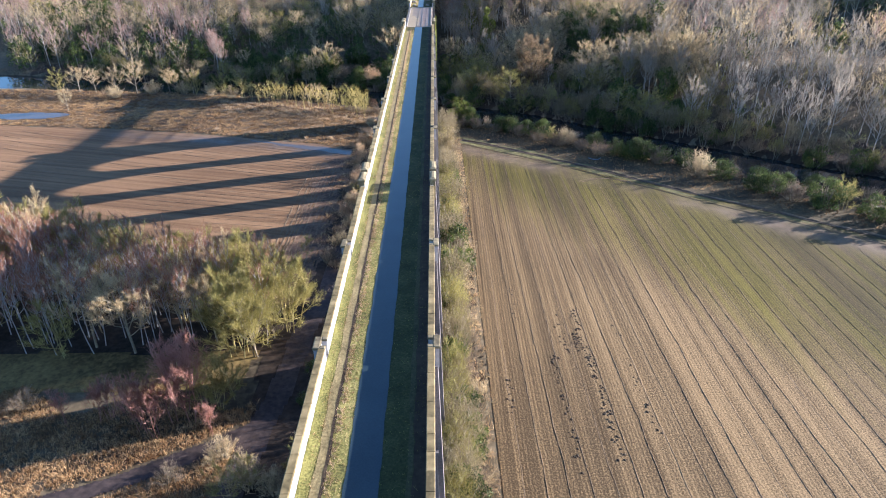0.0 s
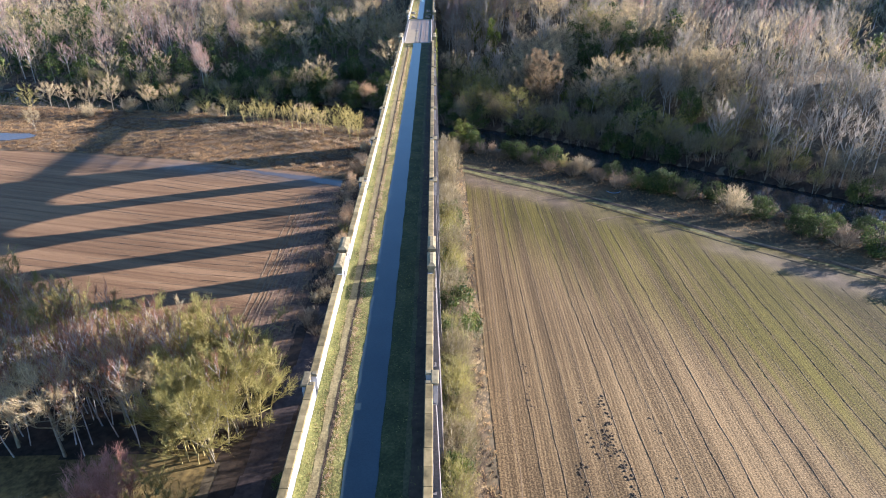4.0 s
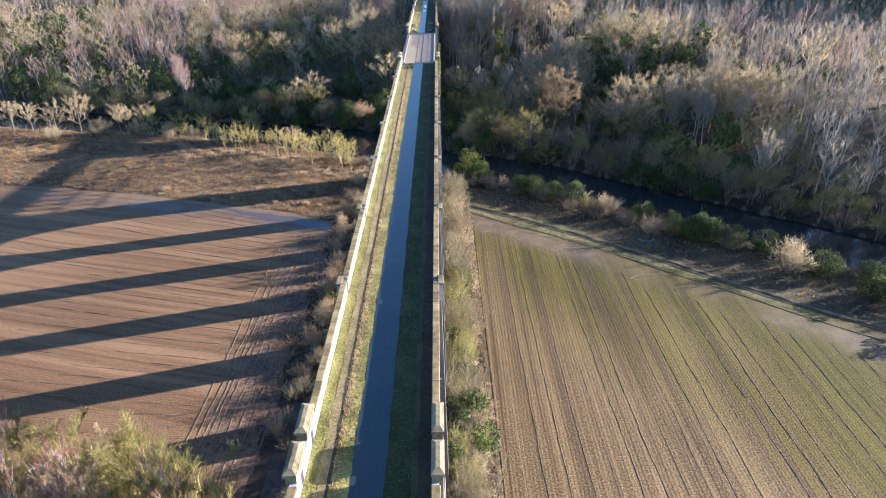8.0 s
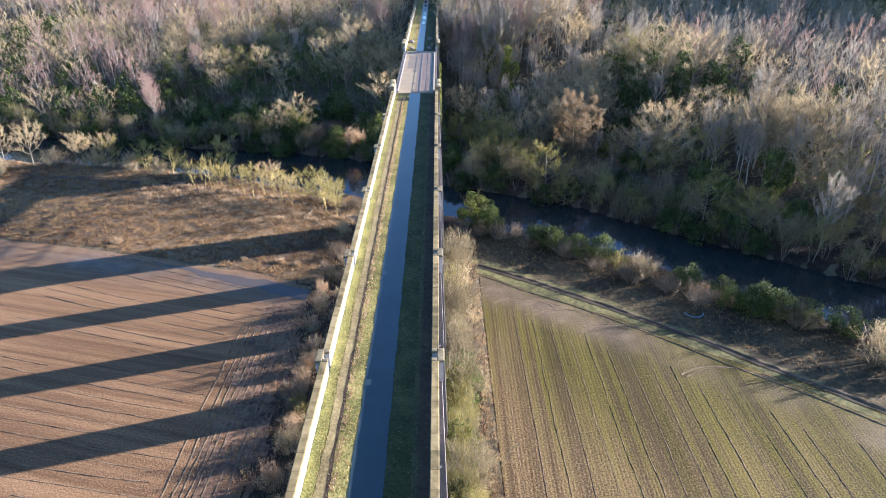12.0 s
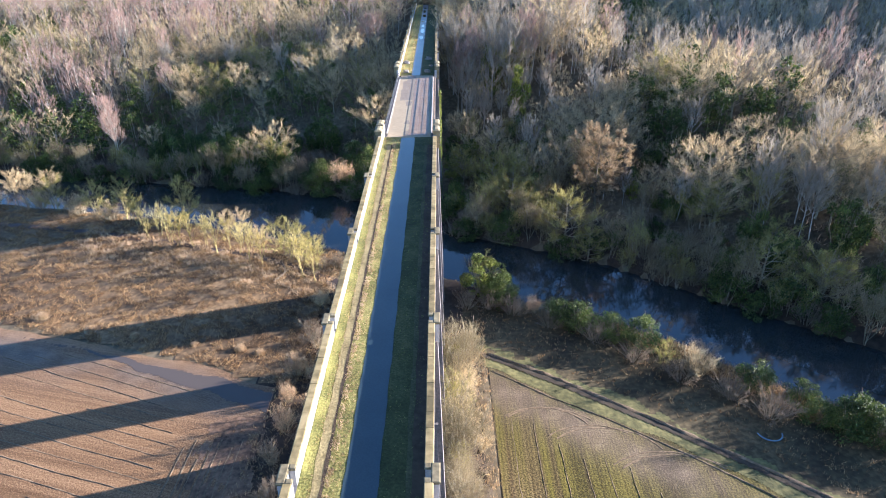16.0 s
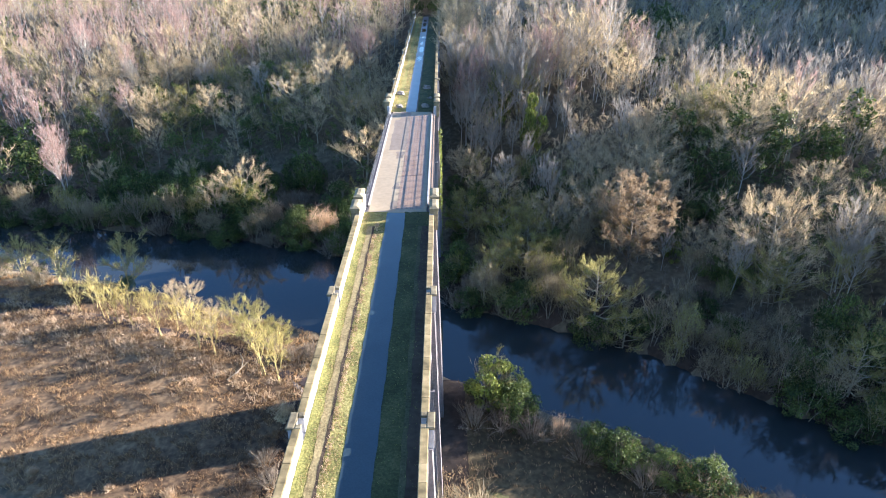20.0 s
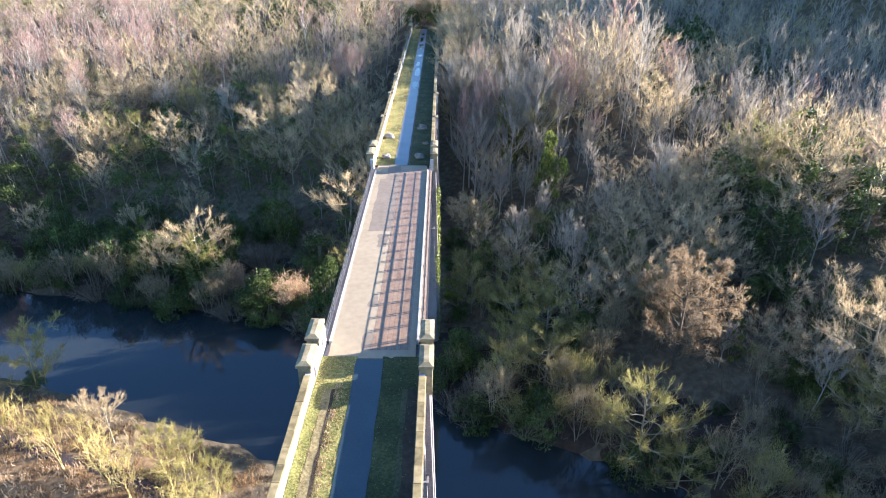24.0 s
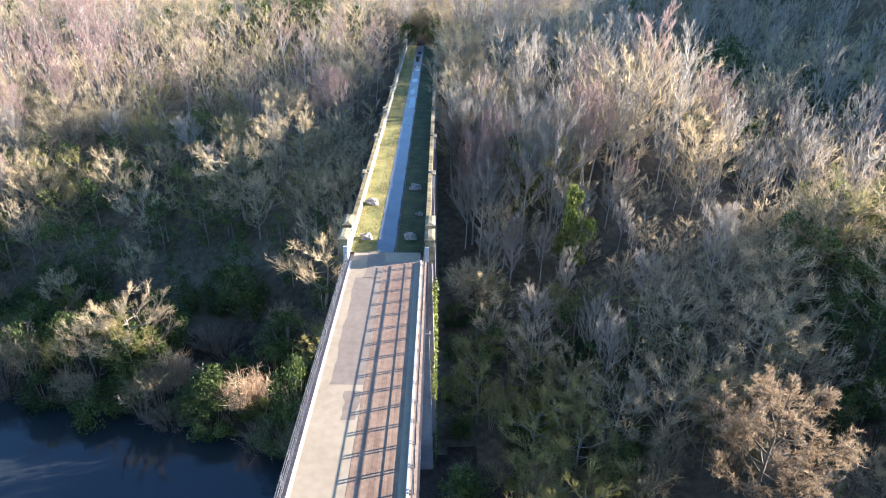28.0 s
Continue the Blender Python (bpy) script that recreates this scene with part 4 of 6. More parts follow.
def tree_form(seed, height, spread, limbs=9, subs=6, twigs=26, twig_len=1.4, twig_w=0.045, trunk_r=0.18, stems=1,
              fork=0.28, rise=0.9, sides=4, lean=0.04, fine=True, spray=0.5, shell=0):
    """(wood, twigs): each vertices and triangles of a bare broadleaf tree, its foot at the origin."""
    rng = np.random.default_rng(seed)
    wood, tb, tw, tl = [], [], [], []
    q = np.linspace(0, 1, 4)
    f = np.linspace(0, 1, 6)
    for s in range(stems):
        off = rng.normal(size=2) * (0.0 if stems == 1 else spread * 0.14)
        tip = np.array([off[0] * 2.8 + rng.normal() * lean * height, off[1] * 2.8 + rng.normal() * lean * height, height * rng.uniform(0.78, 0.92)])
        bend = rng.normal(size=2) * 0.025 * height
        path = np.stack([off[0] + (tip[0] - off[0]) * f + bend[0] * np.sin(f * 3.1), off[1] + (tip[1] - off[1]) * f + bend[1] * np.sin(f * 3.1), tip[2] * f - 0.3 * (f == 0)], -1)
        wood.append(tube(path, trunk_r * (1 - 0.86 * f) / (stems ** 0.3), sides))
        nl = max(3, limbs // stems)
        for i in range(nl):
            g = fork + (0.98 - fork) * (i + rng.uniform(0.1, 0.9)) / nl
            p0 = np.array([np.interp(g, f, path[:, k]) for k in range(3)])
            az = i * 2.4 + s * 1.3 + rng.uniform(-0.5, 0.5)
            reach = spread * (1.0 - 0.75 * max(0, (g - 0.45) / 0.55) ** 1.3) * rng.uniform(0.75, 1.08)
            room = height - p0[2]
            up = min(reach * rise * rng.uniform(0.7, 1.3) + 0.35 * room, room * rng.uniform(0.8, 1.02))
            out = np.array([math.cos(az), math.sin(az)])
            limb = np.stack([p0[0] + out[0] * reach * q ** 0.85, p0[1] + out[1] * reach * q ** 0.85, p0[2] + up * q ** 1.25], -1)
            limb[1:3] += rng.normal(size=(2, 3)) * 0.06 * reach
            r0 = trunk_r * (1 - 0.8 * g) * 0.55
            wood.append(tube(limb, r0 * (1 - 0.8 * q) + 0.01, 3))
            tang = limb[3] - limb[1]
            tang = tang / np.linalg.norm(tang)
            for j in range(subs):
                h = rng.uniform(0.18, 1.0)
                b0 = np.array([np.interp(h, q, limb[:, k]) for k in range(3)])
                d = tang * 0.8 + np.array([0, 0, 0.35]) + rng.normal(size=3) * 0.6
                d /= np.linalg.norm(d)
                ln = (0.35 * reach + 0.08 * height) * rng.uniform(0.6, 1.15)
                b1 = b0 + d * ln
                if fine:
                    wood.append(tube(np.stack([b0, (b0 + b1) / 2 + rng.normal(size=3) * 0.05 * ln, b1]), np.array([0.4, 0.25, 0.12]) * r0 + 0.008, 3))
                h2 = rng.uniform(0.0, 1.0, twigs)
                tb.append(b0 + (b1 - b0) * h2[:, None])
                tw.append(d * 0.9 + rng.normal(size=(twigs, 3)) * spray + np.array([0, 0, 0.3]))
                tl.append(rng.uniform(0.45, 1.25, twigs) * twig_len)
    if shell:                                                   # fans of fine branches that round off the crown
        fan = 8
        m = shell // fan
        az, up = rng.uniform(0, 6.283, m), rng.uniform(-0.2, 1.0, m)
        lump = 1 + 0.16 * np.sin(3 * az + seed) + 0.12 * np.sin(5 * az - 2 * seed + 4 * up) + 0.10 * np.sin(9 * az + 6 * up)
        low = height * max(fork, 0.3)
        mid, half = (low + height) / 2 - 0.08 * height, (height - low) / 2 + 0.04 * height
        flat = np.sqrt(np.clip(1 - up * up, 0, 1))
        deep = rng.uniform(0.62, 0.92, m) * lump
        ray = np.stack([np.cos(az) * flat, np.sin(az) * flat, up], -1)
        base = np.stack([ray[:, 0] * spread * deep, ray[:, 1] * spread * deep, mid + half * up * deep], -1)
        way = ray * 0.8 + rng.normal(size=(m, 3)) * 0.25 + np.array([0, 0, 0.65 + 0.5 * (rise > 1.3)])
        tb.append(np.repeat(base, fan, 0) + rng.normal(size=(m * fan, 3)) * 0.3)
        tw.append(np.repeat(way, fan, 0) + rng.normal(size=(m * fan, 3)) * 0.42)
        tl.append(rng.uniform(0.4, 0.95, m * fan) * twig_len)
    tb, tw, tl = np.concatenate(tb), np.concatenate(tw), np.concatenate(tl)
    return join(wood), blades(tb, tw, tl, twig_w * rng.uniform(0.6, 1.3, len(tb)), rng)


def bare_form(seed, height, spread, limbs=13, subs=6, sprays=7, twigs=6, fork=0.3, trunk_r=0.2, rise=0.45, w3=0.05, w4=0.032,
              lean=0.03, stems=1, tubes=True, up=0.3, wild=0.4, short=1.0):
    """(wood, twigs) of a bare tree that forks four times: limbs, branches, sprays, twigs; its foot at the origin."""
    rng = np.random.default_rng(seed)
    wood, roots = [], []
    q, f = np.linspace(0, 1, 4), np.linspace(0, 1, 6)
    each = max(3, limbs // stems)
    for s in range(stems):
        off = rng.normal(size=2) * (0.0 if stems == 1 else spread * 0.16)
        tip = np.array([off[0] * 2.4 + rng.normal() * lean * height, off[1] * 2.4 + rng.normal() * lean * height, height * rng.uniform(0.84, 0.95)])
        bend = rng.normal(size=2) * 0.02 * height
        path = np.stack([off[0] + (tip[0] - off[0]) * f + bend[0] * np.sin(f * 3.1), off[1] + (tip[1] - off[1]) * f + bend[1] * np.sin(f * 3.1), tip[2] * f - 0.3 * (f == 0)], -1)
        wood.append(tube(path, trunk_r * (1 - 0.85 * f) / stems ** 0.3, 4))
        for i in range(each):
            e = (i + rng.uniform(0.2, 0.8)) / each
            g = fork + (0.93 - fork) * e
            p0 = np.array([np.interp(g, f, path[:, k]) for k in range(3)])
            az = i * 2.4 + s * 1.7 + rng.uniform(-0.4, 0.4)
            swell = math.sqrt(max(0.03, 1 - (e * 1.02 - 0.12) ** 2)) * rng.uniform(0.72, 1.12)
            low = height * (fork + rise * (1 - fork))
            p1 = np.array([path[-1, 0] * e + math.cos(az) * spread * swell, path[-1, 1] * e + math.sin(az) * spread * swell, low + (height - low) * (0.08 + 0.92 * e) * rng.uniform(0.94, 1.06)])
            p1[2] = max(p1[2], p0[2] + 0.3)
            way = p1 - p0
            mid = p0 + way * np.array([0.62, 0.62, 0.40])
            limb = np.stack([(1 - t) ** 2 * p0 + 2 * t * (1 - t) * mid + t * t * p1 for t in q])
            limb[1:3] += rng.normal(size=(2, 3)) * 0.035 * np.linalg.norm(way)
            r0 = trunk_r * (1 - 0.7 * g) * 0.5
            wood.append(tube(limb, r0 * (1 - 0.75 * q) + 0.012, 3))
            roots.append((limb, np.linalg.norm(way), r0))
    bases, ways, lens, wide = [], [], [], []
    for limb, length, r0 in roots:
        h = rng.uniform(0.22, 1.0, subs)
        b0 = np.stack([np.interp(h, q, limb[:, k]) for k in range(3)], -1)
        out = limb[3] - limb[1]
        d2 = out / (np.linalg.norm(out) + 1e-9) + np.array([0, 0, up]) + rng.normal(size=(subs, 3)) * wild
        d2 /= np.linalg.norm(d2, axis=1)[:, None]
        l2 = (0.2 * length + 0.036 * height) * rng.uniform(0.6, 1.2, subs)
        b1 = b0 + d2 * l2[:, None]
        if tubes:
            for k in range(subs):
                wood.append(tube(np.stack([b0[k], (b0[k] + b1[k]) / 2 + rng.normal(size=3) * 0.05 * l2[k], b1[k]]), np.array([0.42, 0.28, 0.1]) * r0 + 0.01, 3))
        else:
            bases.append(b0); ways.append(d2); lens.append(l2); wide.append(np.full(subs, w3 * 1.4))
        h3 = rng.uniform(0.15, 1.0, (subs, sprays, 1))
        c0 = (b0[:, None] + (b1 - b0)[:, None] * h3).reshape(-1, 3)
        d3 = (np.repeat(d2, sprays, 0) * 0.9 + np.array([0, 0, up * 0.8]) + rng.normal(size=(subs * sprays, 3)) * wild)
        d3 /= np.linalg.norm(d3, axis=1)[:, None]
        l3 = (np.repeat(l2, sprays) * rng.uniform(0.4, 0.8, subs * sprays) + 0.2) * short
        bases.append(c0); ways.append(d3); lens.append(l3); wide.append(np.full(len(c0), w3))
        h4 = rng.uniform(0.2, 1.0, (len(c0), twigs, 1))
        e0 = (c0[:, None] + (d3 * l3[:, None])[:, None] * h4).reshape(-1, 3)
        d4 = np.repeat(d3, twigs, 0) + np.array([0, 0, up * 0.6]) + rng.normal(size=(len(e0), 3)) * wild * 1.1
        bases.append(e0); ways.append(d4); lens.append((np.repeat(l3, twigs) * rng.uniform(0.3, 0.7, len(e0)) + 0.12) * (0.4 + 0.6 * short)); wide.append(np.full(len(e0), w4))
    wide = np.concatenate(wide)
    return join(wood), blades(np.concatenate(bases), np.concatenate(ways), np.concatenate(lens), wide * rng.uniform(0.7, 1.3, len(wide)), rng)


def bush_form(seed, height, spread, stems=34, twigs=14, twig_len=0.6, twig_w=0.05, arch=0.25):
    """(stems, twigs) of a many-stemmed leafless shrub."""
    rng = np.random.default_rng(seed)
    wood, tb, tw, tl = [], [], [], []
    for i in range(stems):
        az, k = rng.uniform(0, 6.283), math.sqrt(rng.uniform(0, 1))
        lobes = 1 + 0.25 * math.sin(3 * az + seed) + 0.15 * math.sin(5 * az + 2 * seed)
        foot = np.array([math.cos(az), math.sin(az), 0]) * spread * 0.35 * k
        top = np.array([math.cos(az) * spread * k * lobes, math.sin(az) * spread * k * lobes, height * (1.05 - 0.55 * k * k) * rng.uniform(0.75, 1.08)])
        q = np.linspace(0, 1, 4)
        path = foot + (top - foot) * q[:, None] + np.array([0, 0, 1.0]) * (arch * height * q * (1 - q))[:, None]
        wood.append(tube(path, 0.035 * (1 - 0.8 * q) + 0.006, 3))
        g = rng.uniform(0.3, 1.0, twigs)
        tb.append(np.stack([np.interp(g, q, path[:, c]) for c in range(3)], -1) + rng.normal(size=(twigs, 3)) * 0.12)
        tw.append((top - foot) / height * 0.7 + rng.normal(size=(twigs, 3)) * 0.75 + np.array([0, 0, 0.4]))
        tl.append(rng.uniform(0.5, 1.3, twigs) * twig_len)
    tb, tw, tl = np.concatenate(tb), np.concatenate(tw), np.concatenate(tl)
    return join(wood), blades(tb, tw, tl, twig_w * rng.uniform(0.6, 1.3, len(tb)), rng)


def leaf_form(seed, height, spread, clumps=26, leaves=60, size=0.2, low=0.05):
    """Leaf blades of an evergreen or ivied crown: clumps of small leaves with gaps between them."""
    rng = np.random.default_rng(seed)
    vs = []
    for i in range(clumps):
        az, el = rng.uniform(0, 6.283), rng.uniform(low, 1.0)
        k = math.sqrt(max(0.05, 1 - (2 * el - 0.85) ** 2 * 0.75)) * rng.uniform(0.45, 1.0)
        c = np.array([math.cos(az) * spread * k, math.sin(az) * spread * k, height * el * 0.92])
        r = spread * rng.uniform(0.22, 0.42)
        d = rng.normal(size=(leaves, 3))
        d /= np.linalg.norm(d, axis=1)[:, None]
        p = c + d * r * rng.uniform(0.6, 1.0, (leaves, 1)) * np.array([1, 1, 0.8])
        a, b = rng.normal(size=(leaves, 3)), rng.normal(size=(leaves, 3))
        a = a / np.linalg.norm(a, axis=1)[:, None] * size * rng.uniform(0.6, 1.3, (leaves, 1))
        b = b / np.linalg.norm(b, axis=1)[:, None] * size * 0.55
        vs.append(np.stack([p - a, p + b, p + a, p - b], 1))
    q = np.concatenate(vs)
    n = len(q)
    v = q.reshape(-1, 3)
    k = np.arange(n)[:, None] * 4
    return v, np.concatenate([k + np.array([[0, 1, 2]]), k + np.array([[0, 2, 3]])])


def placed(form, x, y, z, turn, size, tall=1.0):
    v, t = form
    c, s = math.cos(turn) * size, math.sin(turn) * size
    return np.stack([x + v[:, 0] * c - v[:, 1] * s, y + v[:, 0] * s + v[:, 1] * c, z + v[:, 2] * size * tall], -1), t


FORMS = {}


def tree_thing(name, key, forms, label, category, group, at, turn, size, tall=1.0):
    """A tree or shrub: its parts share meshes with others of the same form. forms: (part name, form, material)."""
    ob = thing(name, label, category, group, at=at)
    ob.rotation_euler[2] = turn
    ob.scale = (size, size, size * tall)
    for i, (nm, form, material) in enumerate(forms):
        if (key, i) not in FORMS:
            FORMS[key, i] = array_mesh(nm, *form, [material])
        p = part(nm, FORMS[key, i], material, ob)
        if nm in ("branchwork", "leaves"):
            tagged(p, kind="stuff")
    return ob


RNG = np.random.default_rng(7)
# kinds of tree: wood form, twig form, bark, twigs
KIND = {}
for i in range(4):
    KIND["oak", i] = (*bare_form(200 + i, 14, 6.4, 17, 7, 8, 6, 0.2, 0.3, 0.3, 0.05, 0.034), M_BARK, M_TWIG_TAN)
    KIND["tan", i] = (*bare_form(10 + i, 13, 4.4, 14, 7, 8, 6, 0.25, 0.19, 0.35, 0.05, 0.034, stems=1 + i % 2), M_BARK, M_TWIG_TAN)
    KIND["ash", i] = (*bare_form(210 + i, 15, 2.7, 13, 6, 7, 6, 0.34, 0.16, 0.3, 0.05, 0.032, up=0.7, wild=0.4), M_ASH, M_TWIG_ASH)
    KIND["olive", i] = (*bare_form(20 + i, 11.5, 4.0, 18, 7, 8, 6, 0.08, 0.13, 0.16, 0.045, 0.03, stems=3), M_WILLOW, M_TWIG_OLIVE)
    KIND["birch", i] = (*bare_form(30 + i, 13.5, 1.5, 12, 4, 5, 5, 0.4, 0.085, 0.15, 0.028, 0.02, lean=0.03, up=0.75, wild=0.36), M_BIRCH, M_TWIG_PINK)
    KIND["willow", i] = (*tree_form(40 + i, 6.5, 1.5, 13, 4, 15, 0.85, 0.024, 0.075, stems=2, fork=0.15, rise=2.2, spray=0.32, shell=40), M_WILLOW, M_TWIG_YELLOW)
    KIND["rust", i] = (*bush_form(50 + i, 4.4, 1.9, 44, 20, 0.9, 0.04), M_BARK, M_TWIG_RUST)
    KIND["thorn", i] = (*bush_form(60 + i, 3.8, 2.7, 54, 24, 0.8, 0.045), M_BARK, M_TWIG_TAN)
    KIND["red", i] = (*tree_form(70 + i, 7, 1.7, 12, 4, 20, 1.0, 0.035, 0.07, stems=3, fork=0.3, rise=2.0, spray=0.4, shell=300), M_TWIG_RED, M_TWIG_RED)
    KIND["brown", i] = (*bush_form(80 + i, 3.0, 2.7, 48, 20, 0.8, 0.045), M_BARK, M_TWIG_DARK)
    KIND["copper", i] = (*bare_form(300 + i, 14.5, 5.0, 26, 9, 10, 11, 0.12, 0.22, 0.2, 0.05, 0.06, up=0.2, wild=0.75, short=0.62), M_BARK_DARK, M_COPPER)
    KIND["oak_olive", i] = (*bare_form(230 + i, 12, 5.6, 20, 8, 8, 7, 0.1, 0.26, 0.2, 0.05, 0.036), M_BARK, M_TWIG_OLIVE)
    KIND["hedge", i] = (*tree_form(310 + i, 9.5, 2.7, 14, 5, 18, 0.8, 0.032, 0.1, stems=3, fork=0.12, rise=1.4, spray=0.55, shell=2300), M_BARK, M_TWIG_HEDGE)
    KIND["hedge_pale", i] = (*KIND["hedge", i][:3], M_TWIG_TAN)
    KIND["hedge_green", i] = (*tree_form(320 + i, 9, 2.5, 14, 5, 18, 0.8, 0.032, 0.1, stems=3, fork=0.12, rise=1.4, spray=0.55, shell=2000), M_BARK, M_TWIG_OLIVE)
    KIND["ivy", i] = (*bush_form(90 + i, 4.2, 2.3, 12, 8, 0.8, 0.04), M_BARK, M_TWIG_DARK, leaf_form(95 + i, 4.4, 2.4, 38, 105, 0.135))
    KIND["young_ivy", i] = (*bush_form(90 + i, 4.2, 1.9, 12, 8, 0.8, 0.04), M_BARK, M_TWIG_HEDGE, leaf_form(85 + i, 4.6, 1.8, 30, 100, 0.135))
LABEL = {
    "tan": ("bare_tree", "bare winter tree with fine tan twigs", "tree"),
    "oak": ("bare_tree", "broad bare tree with a dome of tan twigs", "tree"),
    "ash": ("bare_tree", "tall slim bare ash with pale grey stems", "tree"),
    "olive": ("bare_tree", "bare spreading tree with olive-green twigs", "tree"),
    "birch": ("birch_tree", "slim white-stemmed birch with pinkish bare twigs", "tree"),
    "willow": ("pollard_willow", "small yellow-green pollard willow on the river bank", "tree"),
    "rust": ("rusty_shrub", "leafless rust-brown willow shrub", "shrub"),
    "thorn": ("thorn_bush", "leafless tan hawthorn bush", "bush"),
    "red": ("red_stemmed_tree", "young leafless tree with red twigs", "tree"),
    "brown": ("bramble_thicket", "dark brown leafless bramble thicket", "bush"),
    "copper": ("bare_tree", "tall broad bare tree with coppery tan twigs", "tree"),
    "oak_olive": ("bare_tree", "broad bare tree with a dome of olive-brown twigs", "tree"),
    "young_ivy": ("ivy_bush", "bush covered in yellow-green ivy", "bush"),
    "hedge": ("hedgerow_tree", "tall bushy leafless hedgerow tree with tan twigs", "tree"),
    "hedge_pale": ("hedgerow_tree", "tall bushy leafless hedgerow tree with pale tan twigs", "tree"),
    "hedge_green": ("hedgerow_tree", "tall bushy hedgerow tree with olive-green twigs", "tree"),
    "ivy": ("ivy_bush", "dark green ivy-covered bush", "bush"),
}


def plant(kind, x, y, size=1.0, group="", tall=1.0, label="", sink=0.0):
    i = int(RNG.integers(4))
    form = KIND[kind, i]
    name, text, cat = LABEL[kind]
    parts = [("trunk" if "tree" in name or "willow" in name else "branchwork", form[0], form[2]), ("crown", form[1], form[3])]
    if len(form) > 4:
        parts.append(("leaves", form[4], M_IVY_LIT if kind == "young_ivy" else M_IVY))
    return tree_thing(name, (kind, i), parts, label or text, cat, group, (x, y, float(ground_z(x, y)) - 0.05 - sink), RNG.uniform(0, 6.28), size, tall)


def far_bank(x):
    return float(np.interp(x, FAR_X, FAR_Y))


# pollard willows along the near bank
for x, y, s in ((-64.4, 29, 0.8), (-60, 23.4, 0.85), (-57.8, 24.3, 0.8), (-54, 21, 1.0), (-51.4, 19.2, 0.95), (-48.6, 19, 0.9), (-46.2, 20, 0.8), (-42, 15.5, 1.05), (-40, 17, 0.85),
                (-34.7, 11.8, 1.0), (-31.4, 10.5, 0.95), (-22, 5, 1.0), (-19.4, 3.4, 0.95), (-37.2, 15.2, 0.8), (-68, 33, 0.8)):
    plant("willow", x, y, s * (1.5 if x > -30 else 1.3), "willows on the bank")
plant("tan", -38, 20, 0.62, "bank trees", label="round bare sallow with tan twigs")
plant("tan", -41.5, 22, 0.55, "bank trees", label="round bare sallow with tan twigs")
plant("tan", -33, 15, 0.5, "bank trees")
for x, y, s in ((-28.5, 15.0, 0.72), (-24.5, 12.6, 0.78), (-20.5, 10.2, 0.66)):
    plant("olive", x, y, s, "bank trees", label="bushy yellow-green sallow on the river bank")
for x, y, k, s in ((-121, 41, "tan", 0.6), (-113, 42, "tan", 0.75), (-106.5, 41, "thorn", 1.1), (-100, 42, "tan", 0.55), (-94, 41, "thorn", 1.0), (-88.7, 39.5, "olive", 0.6),
                   (-82, 37, "thorn", 1.1), (-77, 35, "olive", 0.6), (-69.7, 33.5, "olive", 0.65), (-130, 44, "tan", 0.55), (-137, 45, "tan", 0.6), (-145, 46, "olive", 0.6),
                   (-127, 16.5, "tan", 0.5), (-118, 34, "thorn", 1.1), (-98.5, 43, "tan", 0.55), (-90, 40, "tan", 0.6), (-73, 33, "thorn", 0.9)):
    plant(k, x, y, s * 1.3, "bank trees")
plant("ivy", -55.5, 32, 0.75, "bank trees", 0.8, "dark ivy-clad stump at the river edge")
plant("olive", -55, 32, 1.0, "bank trees", label="lone ivy-footed tree with an open olive crown in the river edge")
for x, y in ((-16, 10), (-18.5, 9), (-14, 8.5), (-26.5, 14), (-23, 12)):
    plant("brown", x, y, 0.8, "bank brambles")

# scrub along the western foot of the viaduct
for x, y, k, s in ((-17.6, -25, "rust", 1.0), (-16.6, -5, "thorn", 0.8), (-17.5, -13, "brown", 0.8), (-17.4, -31, "rust", 0.8), (-16.6, -37, "rust", 0.95), (-17.2, -43, "rust", 0.85),
                   (-15.7, -49, "brown", 1.0), (-16.2, -54, "rust", 0.75), (-15.9, -59, "rust", 1.05), (-15.0, -64, "olive", 0.35), (-15.2, -70.5, "thorn", 1.0), (-16, -77, "rust", 1.05),
                   (-14.6, -81, "thorn", 0.8), (-16.4, -84, "brown", 0.8), (-17, -89, "thorn", 0.6), (-17.6, -96.5, "rust", 0.85), (-13, -46, "brown", 0.8), (-13.2, -67, "ivy", 0.6),
                   (-12.5, -75, "thorn", 0.8), (-13.2, -101, "thorn", 0.8), (-12.6, -108, "brown", 0.9), (-14.2, -131.5, "ivy", 0.55), (-14.4, -138.5, "ivy", 0.5), (-11.5, -135, "brown", 0.8),
                   (-12, -146, "thorn", 0.9), (-13, -151.5, "olive", 0.45), (-15.5, -154, "thorn", 0.9), (-18.6, -153, "olive", 0.42), (-11.5, -122, "brown", 0.9), (-12, -34, "brown", 0.9), (-13, -20, "brown", 0.9)):
    plant(k, x, y, s, "scrub beside the viaduct")

# hedgerow along the eastern foot
for x, y, s in ((7.6, -29, 1.3), (8.2, -31.5, 1.25), (7.6, -45, 1.35), (7.9, -64, 1.2), (7.8, -81, 1.25), (7.7, -97, 1.2), (7.6, -114, 1.2), (8.0, -150, 1.1)):
    plant("hedge", x, y, s, "hedgerow beside the viaduct")
for y in np.arange(-196, -27, 2.2):
    if min(abs(y + 59.5), abs(y + 99.5)) < 2.6:                  # room for two round ivy bushes
        continue
    k = RNG.uniform() + (0.3 if y < -62 else -0.1)
    plant(("hedge" if y < -40 else "hedge_pale") if k < 0.58 else "hedge_green", RNG.uniform(6.3, 8.1), y + RNG.uniform(-1, 1), RNG.uniform(0.66, 1.08), "hedgerow beside the viaduct")
